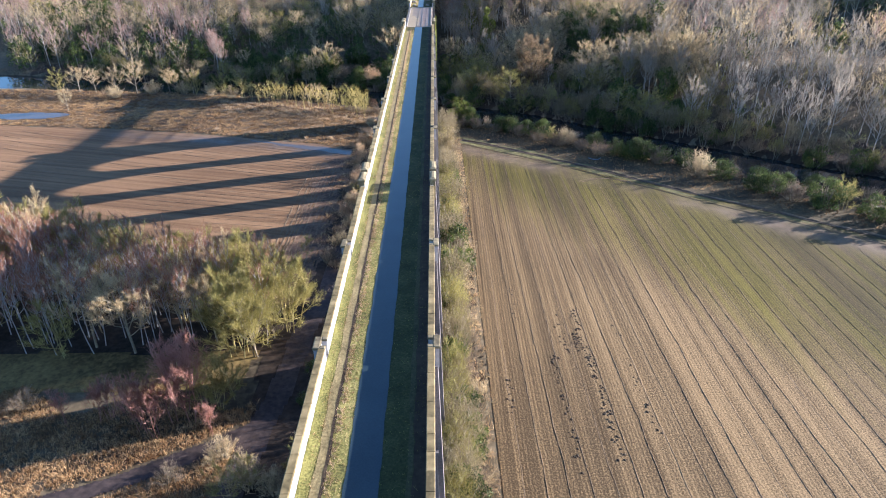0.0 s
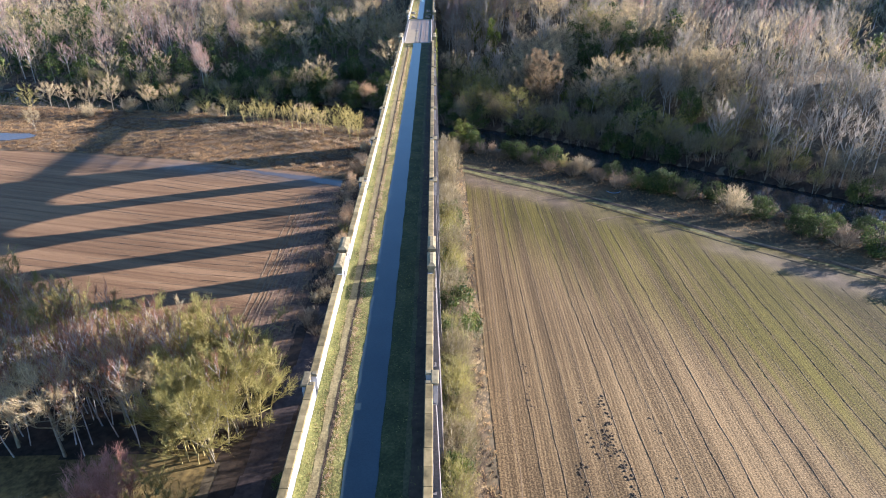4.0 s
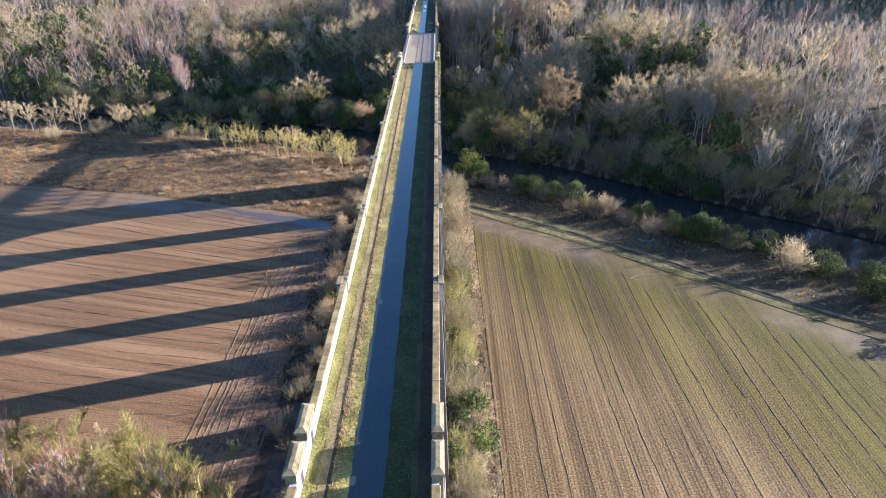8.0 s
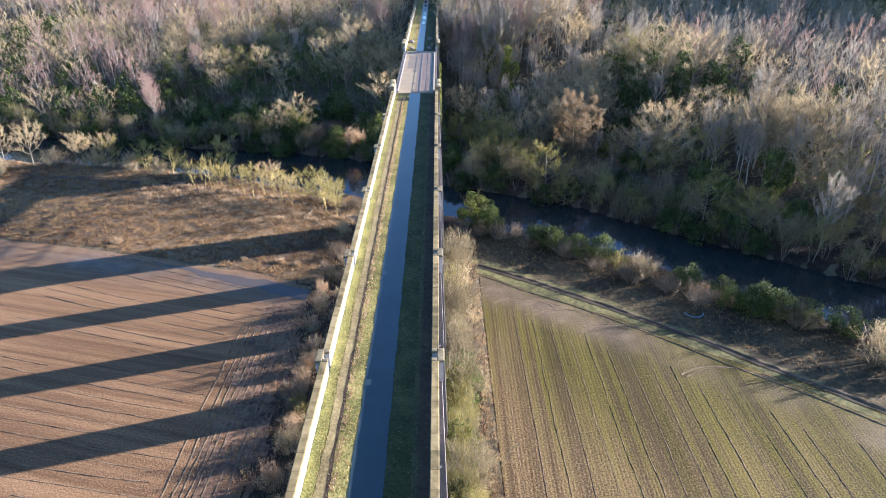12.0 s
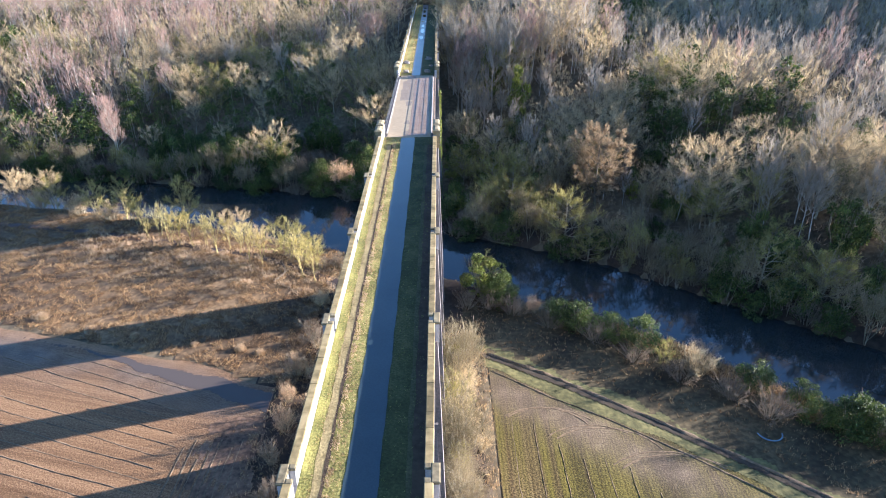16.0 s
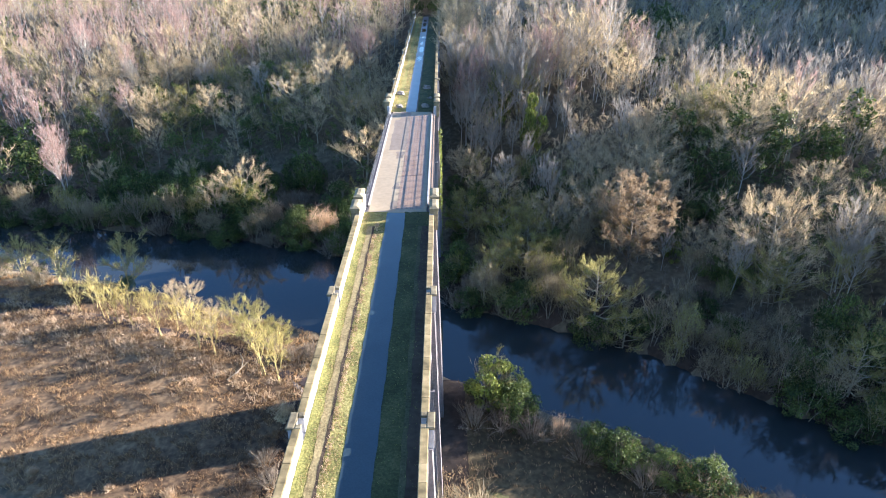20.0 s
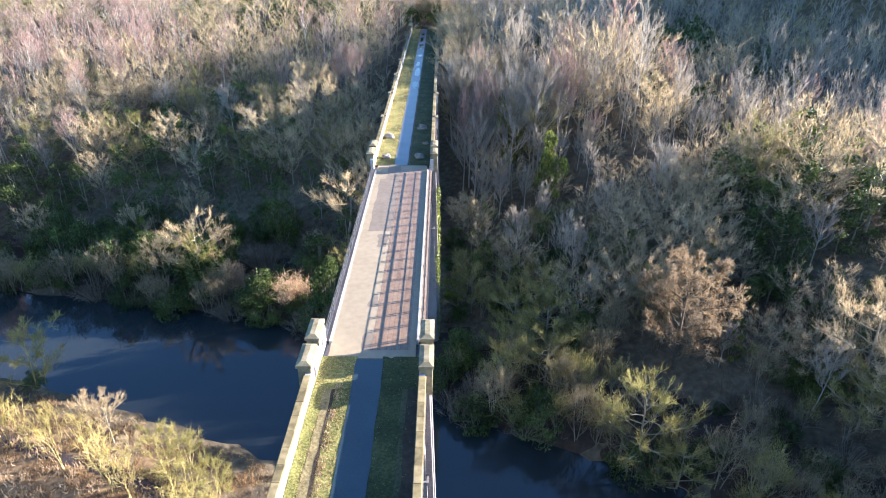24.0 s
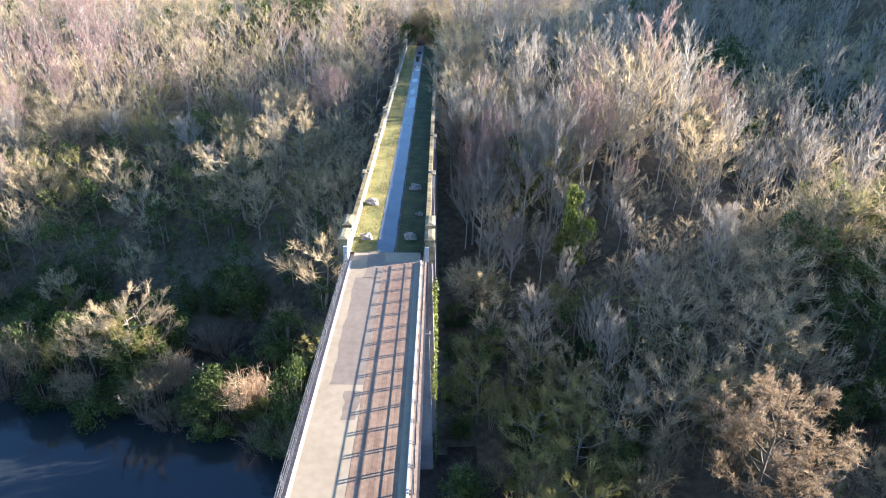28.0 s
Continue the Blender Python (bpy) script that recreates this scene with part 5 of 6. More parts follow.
for x, y, k in ((8.0, -59.5, 1.3), (8.4, -99.5, 1.6)):
    plant("ivy", x, y, k, "hedgerow beside the viaduct", 1.3, "round dark green ivy bush standing clear in the hedge")
for y in (-57.5, -62, -74, -83, -91, -99, -106, -112, -121, -129, -134, -143, -150, -158, -164, -171, -178):
    plant("ivy", RNG.uniform(6.6, 8.6), y + RNG.uniform(-1, 1), RNG.uniform(0.9, 1.25), "hedgerow beside the viaduct", RNG.uniform(1.3, 1.7))
for y in np.arange(-192, -24, 4.2):
    k = RNG.uniform()
    plant("thorn" if k < 0.5 else ("hedge_green" if k < 0.7 else "brown"), RNG.uniform(8.6, 10.2), y + RNG.uniform(-1, 1), RNG.uniform(0.7, 1.0) * (0.4 if 0.5 <= k < 0.7 else 1), "hedgerow beside the viaduct")
for y in np.arange(-98, -4, 3.7):
    k = RNG.uniform()
    plant("rust" if k < 0.3 else ("brown" if k < 0.7 else "thorn"), RNG.uniform(-16.8, -10.5), y + RNG.uniform(-1, 1), RNG.uniform(0.6, 0.95), "scrub beside the viaduct")
for y in np.arange(-198, -34, 2.4):                            # brambles that fill the hedge bottom
    plant("brown", RNG.uniform(6.6, 8.2), y + RNG.uniform(-0.8, 0.8), RNG.uniform(0.9, 1.15), "hedgerow beside the viaduct", RNG.uniform(1.6, 2.1) if y < -88 else 1.3)
# bushes along the eastern river bank
for x, y, k, s in ((12.5, -1.5, "young_ivy", 1.35), (12.9, -1, "olive", 0.6), (14.4, -1.6, "young_ivy", 1.2), (16.0, -4.2, "ivy", 1.0), (16.5, -3.5, "ivy", 0.9), (21.6, -8.2, "rust", 0.8), (26, -11.5, "ivy", 0.85), (28.6, -13.2, "ivy", 0.9), (33.4, -15.7, "ivy", 0.8),
                   (37.9, -18.2, "ivy", 0.95), (40.5, -24, "olive", 0.4), (44, -25.7, "thorn", 0.95), (42, -27, "brown", 0.9), (48.1, -31, "brown", 0.9), (52, -35, "brown", 1.0), (57.5, -36.5, "ivy", 0.7),
                   (60.9, -38.5, "ivy", 1.0), (63.5, -40, "ivy", 0.95), (66.5, -43, "brown", 1.0), (74.4, -52.6, "thorn", 1.3), (79.7, -54.6, "ivy", 0.95), (84.8, -62.5, "ivy", 0.85), (88, -65, "ivy", 0.95),
                   (91.5, -69, "brown", 1.1), (97, -73, "ivy", 1.25), (100, -75, "olive", 0.6), (18, -8, "brown", 0.9), (24, -12.5, "brown", 0.7), (31, -17, "brown", 0.8), (36, -22, "brown", 0.8), (104, -80, "ivy", 1.0),
                   (110, -84, "ivy", 1.3), (118, -88, "ivy", 1.0), (14, -6, "brown", 0.9), (10, -6, "brown", 0.8)):
    plant(k, x, y, s * (1.35 if k in ("ivy", "young_ivy", "thorn", "brown") else 1.1), "bushes on the river bank")

OPEN = ((-21, 55.5, -27.5, 110), (-33, 60, -27.5, 110), (-40, 62, -26.5, 110), (42, 35, -21.0, 80), (32, 18.5, -23.5, 80), (-12, 62, -20.0, 110), (64, 25, -13.0, 60))       # trees that stand clear to the sun


def headroom(x, y):
    """How tall a tree may stand at x, y without shading those."""
    room, g = 99.0, float(ground_z(x, y))
    for ox, oy, oz, reach in OPEN:
        along = (x - ox) * math.cos(SUN_AZ) + (y - oy) * math.sin(SUN_AZ)
        off = abs((y - oy) * math.cos(SUN_AZ) - (x - ox) * math.sin(SUN_AZ))
        if -3 < along < reach and off < (7.5 if ox < 0 else 6.5):
            room = min(room, oz + max(along, 0) * math.tan(SUN_EL) - g + 2.5 * max(0, off - 4))
    if ((x - 41) / 9) ** 2 + ((y - 27.5) / 9.5) ** 2 < 1:
        room = min(room, 4.2)
    return room


# thickets at the water's edge on both banks
for x in np.arange(-150, 172, 2.3):
    y = far_bank(x) + RNG.uniform(-2.2, 1.6)
    if abs(x) < 6:
        continue
    k = RNG.uniform()
    bushy = k < 0.26 or 0.5 <= k < 0.8
    plant("ivy" if k < 0.26 else ("hedge" if k < 0.5 else ("brown" if k < 0.8 else "hedge_green")), x, y, min(RNG.uniform(1.15, 1.7) * (1 if bushy else 0.66), max(0.35, headroom(x, y) / (4.6 if bushy else 10))), "thickets at the water's edge", sink=0.8)
for x in np.arange(47, 125, 5.2):
    plant("brown" if RNG.uniform() < 0.3 else "ivy", x, float(np.interp(x, NEAR_X, NEAR_Y)) - RNG.uniform(3.5, 6.5), RNG.uniform(0.9, 1.3), "bushes on the river bank")
# the birch wood beside the lane
for gx in np.arange(-104, -20, 2.2):
    for gy in np.arange(-125.5, -86, 2.2):
        x, y = gx + RNG.uniform(-1.1, 1.1), gy + RNG.uniform(-1.1, 1.1)
        edge = float(np.interp(x, WOOD_X, WOOD_Y))
        if y > edge or x > -20.5:
            continue
        k = (("olive" if RNG.uniform() < 0.7 else "hedge_green") if RNG.uniform() < 0.88 else "birch") if x > (-37 if y > -112 else -29) + 3 * math.sin(y) or y > edge - 4 and RNG.uniform() < 0.7 else ("birch" if RNG.uniform() < 0.85 else ("tan" if RNG.uniform() < 0.4 else "olive"))
        if RNG.uniform() < (0.28 if k != "birch" else 0.36):
            continue
        plant(k, x, y, RNG.uniform(0.85, 1.1) * {"olive": 1.1, "hedge_green": 1.35}.get(k, 1.13), "birch wood by the lane")
for x, y, s in ((-29.7, -141.5, 1.05), (-31.5, -139, 1.15), (-33.2, -138.6, 1.0), (-30.5, -137, 0.95), (-33.3, -144.7, 0.8), (-35, -143.5, 0.75), (-36.2, -143, 0.8), (-41.4, -140.9, 0.65), (-42.6, -141.6, 0.55), (-46.9, -141.9, 0.55), (-26.1, -144.3, 0.5), (-32, -142, 0.8)):
    plant("red", x, y, s * 1.5, "red-stemmed saplings")
for x, y, k, s in ((-27.6, -136.9, "olive", 0.7), (-25.2, -136.2, "olive", 0.62), (-28.8, -138, "olive", 0.6), (-26.6, -139.5, "olive", 0.5), (-23.4, -148.5, "thorn", 0.9), (-19, -153, "thorn", 1.1), (-20.5, -155, "olive", 0.5), (-45, -135, "brown", 0.7), (-55, -138, "brown", 0.9), (-29, -152, "brown", 0.8)):
    plant(k, x, y, s, "scrub by the lane")

# ---- the wood across the river ----
WOODS = []
for gy in np.arange(-60, 262, 6.2):
    for gx in np.arange(-232, 236, 6.2):
        x, y = gx + RNG.uniform(-2.4, 2.4), gy + RNG.uniform(-2.4, 2.4)
        s = y - far_bank(x)
        if s < 1.5 or abs(x) < 8.5 + 0.0 * y and y < 190 or abs(x) < 4 and y < 300:
            continue
        if abs(x) > 70 + 0.78 * (y + 60) and y > 20 or x > 175 or abs(x) > 235 or (y < 20 and x < 8):
            continue
        WOODS.append((x, y, s))
for gy in np.arange(-10, 118, 6.2):
    for gx in np.arange(11, 104, 6.2):
        x, y = gx + 3.1 + RNG.uniform(-2.0, 2.0), gy + 3.1 + RNG.uniform(-2.0, 2.0)
        if y - far_bank(x) > 22 and RNG.uniform() < 0.75:
            WOODS.append((x, y, y - far_bank(x)))
for gy in np.arange(80, 300, 9.5):
    for gx in np.arange(150, 320, 9.5):
        WOODS.append((gx + RNG.uniform(-3, 3), gy + RNG.uniform(-3, 3), 300.0))
SMALL = {}
for i in range(5):
    for lod in (0, 1):
        n = (20, 7, 6, 5) if lod == 0 else (14, 4, 4, 3)
        w = dict(w3=0.05, w4=0.026) if lod == 0 else dict(w3=0.085, w4=0.05, tubes=False)
        SMALL["tan", i, lod] = bare_form(110 + i, 12.5, 4.0, *n, 0.28, 0.17, 0.36, **w)
        SMALL["oak", i, lod] = bare_form(210 + i, 13, 5.4, *n, 0.2, 0.25, 0.3, **w)
        SMALL["ash", i, lod] = bare_form(220 + i, 15, 2.9, *n, 0.34, 0.15, 0.3, up=0.7, wild=0.4, **w)
        SMALL["olive", i, lod] = bare_form(120 + i, 11, 4.2, *n, 0.12, 0.15, 0.2, stems=2, **w)
        SMALL["birch", i, lod] = bare_form(130 + i, 15.5, 2.5, *n, 0.36, 0.15, 0.25, up=0.6, wild=0.4, **w)
        SMALL["ivy", i, lod] = (tree_form(140 + i, 10, 2.5, 4, 2, 6, 1.0, 0.06, 0.16, sides=3, fine=False)[0], leaf_form(145 + i, 11, 2.9, 30, 40 if lod == 0 else 14, 0.22 + 0.2 * lod, 0.12))
front = [w for w in WOODS if w[2] < 24 and abs(w[0]) < 85]
rest = [w for w in WOODS if not (w[2] < 24 and abs(w[0]) < 85)]


def wood_kind(x, y, s):
    if x < 0 and s < 36 and RNG.uniform() < 0.6:
        return "ivy"
    f = math.sin(x * 0.05 + 1.0) + math.sin(y * 0.06 + x * 0.025) + RNG.normal() * 0.7
    k = RNG.uniform()
    if 0 < x < 42 and s < 46:
        return "ivy" if k < 0.4 else ("oak" if k < 0.65 else ("olive" if k < 0.85 else "ash"))
    if x > 0:
        if f < -1.5:
            return "ivy"
        return "oak" if f < -0.6 else ("ash" if k < 0.62 else ("tan" if k < 0.8 else ("birch" if k < 0.9 and s > 55 else "olive")))
    if f < -1.8:
        return "ivy"
    if f > 0.5 - 0.9 * smooth((-x - 60) / 80):
        return "birch" if k < 0.75 else "tan"
    return "olive" if k < 0.3 else ("tan" if k < 0.58 else ("oak" if k < 0.93 else "ash"))


for x, y, s in front:
    k = RNG.uniform()
    if (x - 42) ** 2 + (y - 35) ** 2 < 110:
        continue
    room = headroom(x, y)
    if room < 9.5:
        if room > 2.2:
            plant("ivy" if k < 0.6 else "brown", x, y, min(1.6, room / 5.2), "wood edge by the river")
        continue
    low = 0.98 if x > 46 else 0.95                                # lower growth along the shaded eastern reach
    if k < (0.36 if x > 0 else 0.62):
        plant("ivy", x, y, RNG.uniform(1.1, 1.8) * low, "wood edge by the river", RNG.uniform(1.2, 1.9))
    elif k < 0.74:
        plant(("hedge" if k < 0.55 else "oak_olive") if x > 0 else ("oak" if k < 0.42 else ("olive" if k < 0.6 else "tan")), x, y, RNG.uniform(0.65, 1.0) * low, "wood edge by the river")
    else:
        plant("thorn" if k < 0.86 and x < 0 else "brown", x, y, RNG.uniform(1.1, 1.7) * low, "wood edge by the river")
for x in np.arange(9, 112, 3.6):                               # dense dark growth under the eastern trees
    for s in (4.0, 9.0, 14.0, 20.0):
        px, py = x + RNG.uniform(-1.4, 1.4), far_bank(x) + s + RNG.uniform(-1.8, 1.8)
        k, room = RNG.uniform(), headroom(px, py)
        if k < 0.16 or (px - 42) ** 2 + (py - 35) ** 2 < 64 or (px - 32) ** 2 + (py - 17) ** 2 < 30 or room < 3:
            continue
        plant("hedge" if k < 0.5 else ("hedge_green" if k < 0.7 else ("brown" if k < 0.86 else "ivy")), px, py, min(RNG.uniform(0.6, 1.05) * (0.8 if px > 46 else 1.0), room / 10), "wood edge by the river")
for x, y, k in ((20.6, 96, 1.9), (28.4, 78.6, 1.7), (22, 99, 1.4)):
    plant("young_ivy", x, y, k, "wood across the river", 2.0, "slim tree wrapped in bright green ivy")
for x in np.arange(9, 64, 3.9):                                # undergrowth further up, under the trees
    for s in (26.0, 31.0, 36.0, 42.0, 48.0):
        px, py = x + RNG.uniform(-1.8, 1.8), far_bank(x) + s + RNG.uniform(-2.2, 2.2)
        k, room = RNG.uniform(), headroom(px, py)
        if k < 0.22 or room < 3 or (px - 42) ** 2 + (py - 35) ** 2 < 50:
            continue
        plant("ivy" if k < 0.5 else ("young_ivy" if k < 0.58 else ("brown" if k < 0.8 else "hedge_green")), px, py, min(RNG.uniform(0.7, 1.25) * (0.7 if k >= 0.8 else 1.0), room / 6), "undergrowth across the river")
for x, y, k in ((16.0, 39.4, 0.95), (9.0, 36.5, 0.9), (19.5, 47.5, 1.0), (15.5, 51, 0.9), (-56.5, 74.5, 1.2)):
    plant("young_ivy", x, y, k, "undergrowth across the river", 1.6)
plant("copper", 42, 35, 1.4, "wood edge by the river")
plant("oak_olive", 32, 18.5, 1.12, "wood edge by the river", label="domed bare tree with olive-tan twigs leaning over the water")
plant("oak_olive", 36.5, 15.0, 0.7, "wood edge by the river", label="domed bare tree with olive-tan twigs leaning over the water")
plant("oak", 64, 25, 1.25, "wood edge by the river", label="large bare spreading tree with pale grey-tan limbs")
plant("olive", -40, 62, 1.05, "wood edge by the river", label="ivy-tangled tree with sunlit olive crown")
for x, y, k in ((-40, 62, 1.7), (-42.5, 63.5, 1.5), (-37.8, 61.5, 1.3)):
    plant("ivy", x, y, k, "wood edge by the river", 1.35)
plant("oak", -40.5, 63, 1.05, "wood edge by the river", label="ivy-tangled round tree with sunlit tan crown")
for x, y, k in ((-22, 55, 1.7), (-20.2, 56.5, 1.4), (-34, 59.5, 1.6), (-31.8, 60, 1.4)):
    plant("rust", x, y, k, "wood edge by the river")
plant("olive", -12, 62, 0.85, "wood edge by the river", label="ivy-tangled tree with sunlit olive crown")
for y in np.arange(185, 236, 4.5):                              # trees that close over the path past the viaduct
    for side in (-1, 1):
        plant("oak" if RNG.uniform() < 0.5 else "ash", side * RNG.uniform(3.6, 6.0), y + RNG.uniform(-1.5, 1.5), RNG.uniform(0.65, 0.95), "trees over the path")
for y in np.arange(141, 184, 5.5):                              # tall trees that shade the end of the deck
    x = RNG.uniform(9.5, 13.0)
    plant("oak", x, y, (9.0 - float(ground_z(x, y))) / 14.5, "trees over the path")
for x, y, top in ((11.3, 114, 4.5), (12.5, 105, 1.5), (11.8, 123, 5.0), (12.6, 132, 6.0), (17, 118, 3.0), (19, 127, 4.0), (24, 110, 1.5), (33, 110.5, 3.5), (37, 96, 3.5), (30, 101, 1.0), (43, 105, 2.0), (51, 88, 2.5),
                  (-19, 130, 4.5), (-12, 142, 6.8), (-22.5, 102.5, 0.0), (-14, 134, 4.5), (-31, 94, -3.0), (-27, 118, 1.5), (-13.5, 75.5, -11.0)):
    plant("oak", x, y, (top - float(ground_z(x, y))) / 14.0, "wood across the river")
for x, y, s in ((-4.4, 186, 1.2), (4.2, 187, 1.3), (-2.6, 195, 1.3), (2.4, 198, 1.4), (0.4, 204, 1.5)):
    plant("ivy", x, y, s, "trees over the path", 1.3)
for x, y in ((-2.2, 187.5), (2.6, 188.5), (-3.6, 190.5), (0.2, 192), (3.9, 193), (-1.2, 197), (1.6, 201)):
    plant("hedge", x, y, 0.9, "trees over the path")
for x, y in ((-2.6, 185), (2.4, 185.5), (0.2, 188), (-1.5, 191), (1.8, 193)):
    plant("brown", x, y, 0.8, "trees over the path")
SINGLES = {"tan": (M_BARK, M_TWIG_TAN, "bare_tree", "bare winter tree with fine tan twigs"), "olive": (M_BARK, M_TWIG_OLIVE, "bare_tree", "bare spreading tree with olive-green twigs"),
           "oak": (M_BARK, M_TWIG_TAN, "bare_tree", "broad bare tree with a dome of tan twigs"), "ash": (M_ASH, M_TWIG_ASH, "bare_tree", "tall slim bare ash with pale grey stems"),
           "birch": (M_ASH, M_TWIG_ROSE, "birch_tree", "bare birch with pinkish twigs and pale stems"), "ivy": (M_BARK, M_IVY, "ivy_tree", "tree clad in dark green ivy")}
bins = {}
for x, y, s in rest:
    room = headroom(x, y)
    if room < 3.5:
        continue
    k = wood_kind(x, y, s)
    alone = s < 75 and abs(x) < 96 and y < 150
    lod = 0 if alone else 1
    if not alone and y > 170 and RNG.uniform() < 0.3:
        continue
    pick = int(RNG.integers(5))
    w, c = SMALL[k, pick, lod]
    z, turn, size, tall = float(ground_z(x, y)) - 0.1, RNG.uniform(0, 6.28), min(RNG.uniform(0.8, 1.32) * (1.25 if 6 < x < 52 and 78 < y < 128 else (1.0 if x > 48 and y < 14 else (1.15 if 58 < x < 115 and y < 80 else (0.82 if 0 < x <= 58 and y < 80 else (0.86 if -55 < x < 0 and y < 150 else 1.0))))), room / 16.0), RNG.uniform(0.85, 1.15)
    if alone:                                                   # those across the river stand one by one
        bark, leaf, name, text = SINGLES[k]
        tree_thing(name, ("wood", k, pick), (("trunk", w, bark), ("crown", c, leaf)), text, "tree", "wood across the river", (x, y, z), turn, size, tall)
        continue
    bins.setdefault((k, "w"), []).append(placed(w, x, y, z, turn, size, tall))
    bins.setdefault((k, "c"), []).append(placed(c, x, y, z, turn, size, tall))
for k, bark, leaf, text in (("tan", M_BARK, M_TWIG_TAN, "leafless tan-twigged woodland on the valley side"), ("olive", M_BARK, M_TWIG_OLIVE, "leafless olive-twigged woodland"),
                            ("oak", M_BARK, M_TWIG_TAN, "broad leafless domed woodland trees"), ("ash", M_ASH, M_TWIG_ASH, "slim pale leafless ash woodland"),
                            ("birch", M_ASH, M_TWIG_ROSE, "pinkish leafless birch woodland"), ("ivy", M_BARK, M_IVY, "ivy-clad dark green woodland trees")):
    if (k, "w") not in bins:
        continue
    wood = thing("woodland", text, "woodland", kind="stuff")
    part("trunks", array_mesh("trunks", *join(bins[k, "w"]), [bark]), bark, wood)
    part("crowns", array_mesh("crowns", *join(bins[k, "c"]), [leaf]), leaf, wood)


# ---- dead grass, bracken and verge blades ----
def tufts(name, label, xy, tall, material, per=7, width=0.05, base=None):
    rng = np.random.default_rng(len(xy))
    xy = np.repeat(np.asarray(xy), per, 0) + rng.normal(size=(len(xy) * per, 2)) * tall * 0.35
    z = ground_z(xy[:, 0], xy[:, 1]) + 0.08 if base is None else np.full(len(xy), base)
    b = np.stack([xy[:, 0], xy[:, 1], z], -1)
    way = rng.normal(size=b.shape) * 0.55 + np.array([0, 0, 1.0])
    v, t = blades(b, way, rng.uniform(0.5, 1.2, len(b)) * tall, np.full(len(b), width), rng)
    return tagged(new(name, array_mesh(name, v, t, [material])), label, "grass", kind="stuff")


def scatter(n, x0, x1, y0, y1, keep):
    p = np.stack([RNG.uniform(x0, x1, n), RNG.uniform(y0, y1, n)], -1)
    return p[keep(p[:, 0], p[:, 1])]


tufts("meadow_tufts", "matted brown dead grass and bracken tufts",
      scatter(64000, -170, -15, -28, 50, lambda x, y: (y > field_edge_l(x) + 0.5) & (y < np.interp(x, NEAR_X, NEAR_Y) - 1.5)
              & (((x + 138) / 14) ** 2 + ((y - 11.5) / 5) ** 2 > 1) & (np.sin(x * 1.1 + 2 * np.sin(y * 0.5)) + np.sin(y * 1.4 + 1.7 * np.sin(x * 0.6)) > -0.5)), 0.62, M_BRACKEN, 6, 0.065)
tufts("flattened_reeds", "pale flattened reeds and dead stalks on the bank",
      scatter(9000, -75, -15, -12, 36, lambda x, y: (y > np.interp(x, NEAR_X, NEAR_Y) - 22 + 3 * np.sin(x * 0.4)) & (y < np.interp(x, NEAR_X, NEAR_Y) - 9) & (np.sin(x * 0.8 + y * 1.1) + np.sin(y * 1.9 - x * 0.4) > 0.1)), 0.9, M_REED, 7, 0.11)
tufts("rut_tussocks", "ragged dry tussocks along the worn strip", scatter(5200, -2.42, -2.0, START, SPAN_A - 3, lambda x, y: np.sin(y * 2.3) + np.sin(y * 5.9 + x * 4) > -0.9), 0.2, M_REED, 4, 0.045, DECK + 0.03)
tufts("undergrowth", "dark leafless undergrowth on the wood floor", scatter(22000, -200, 170, -60, 240, lambda x, y: (y > np.interp(x, FAR_X, FAR_Y) - 0.5) & (np.abs(x) > 6)), 1.5, M_TWIG_DARK, 6, 0.12)
tufts("field_margin", "tall dead grass under the hedge", scatter(3600, 5, 12.4, -195, -14, lambda x, y: x > 4.8), 0.7, M_STRAW, 6, 0.07)
tufts("lane_margin", "dead grass along the foot of the viaduct", scatter(3500, -21, -6, -175, -5, lambda x, y: (y > -90) | (x > -13)), 0.7, M_STRAW, 6, 0.07)
tufts("bracken", "brown dead bracken beside the lane", scatter(14000, -75, -20, -165, -134, lambda x, y: (np.abs(y - np.interp(x, [-90, -40, -27, -20], [-172, -154.5, -147.5, -143])) > 2) & (x > -66 + 6 * np.sin(y * 0.4)) & (y < -137 + 3 * np.sin(x * 0.3)) & (x < np.interp(y, [-190, -150, -138, -122], [-26, -22.6, -21.4, -20]))), 0.6, M_FERN, 6, 0.09)
tufts("bank_tufts", "tussocky dry grass on the river bank", scatter(12000, 8, 120, -100, 8, lambda x, y: (y > field_edge_r(x) + 4.5) & (y < np.interp(x, NEAR_X, NEAR_Y))), 0.5, M_BRACKEN, 5, 0.08)
tufts("bank_mound", "brown mound of dead bramble and grass along the water", scatter(5200, 36, 64, -40, -8, lambda x, y: np.abs(y - np.interp(x, NEAR_X, NEAR_Y) + 5.5 + 0.6 * np.sin(x * 0.7)) < 3.0), 1.1, M_FERN, 6, 0.09)
tufts("verge_blades", "short grass tufts on the deck verges", scatter(9500, -4.0, 4.0, START, END, lambda x, y: ((x < EDGE_L - 0.05) | (x > EDGE_R + 0.05)) & ((y < SPAN_A - 0.2) | (y > SPAN_B + 0.2)) & ((x < -3.25) | (x > -2.45))), 0.12, M_BLADE, 5, 0.035, DECK + 0.03)

tufts("verge_straw", "dead straw-coloured grass on the sunny verge", scatter(13000, -3.95, -1.25, START, END, lambda x, y: ((y < SPAN_A - 0.2) | (y > SPAN_B + 0.2)) & ((x < -3.2) | (x > -2.45))), 0.16, M_STRAW, 4, 0.035, DECK + 0.03)

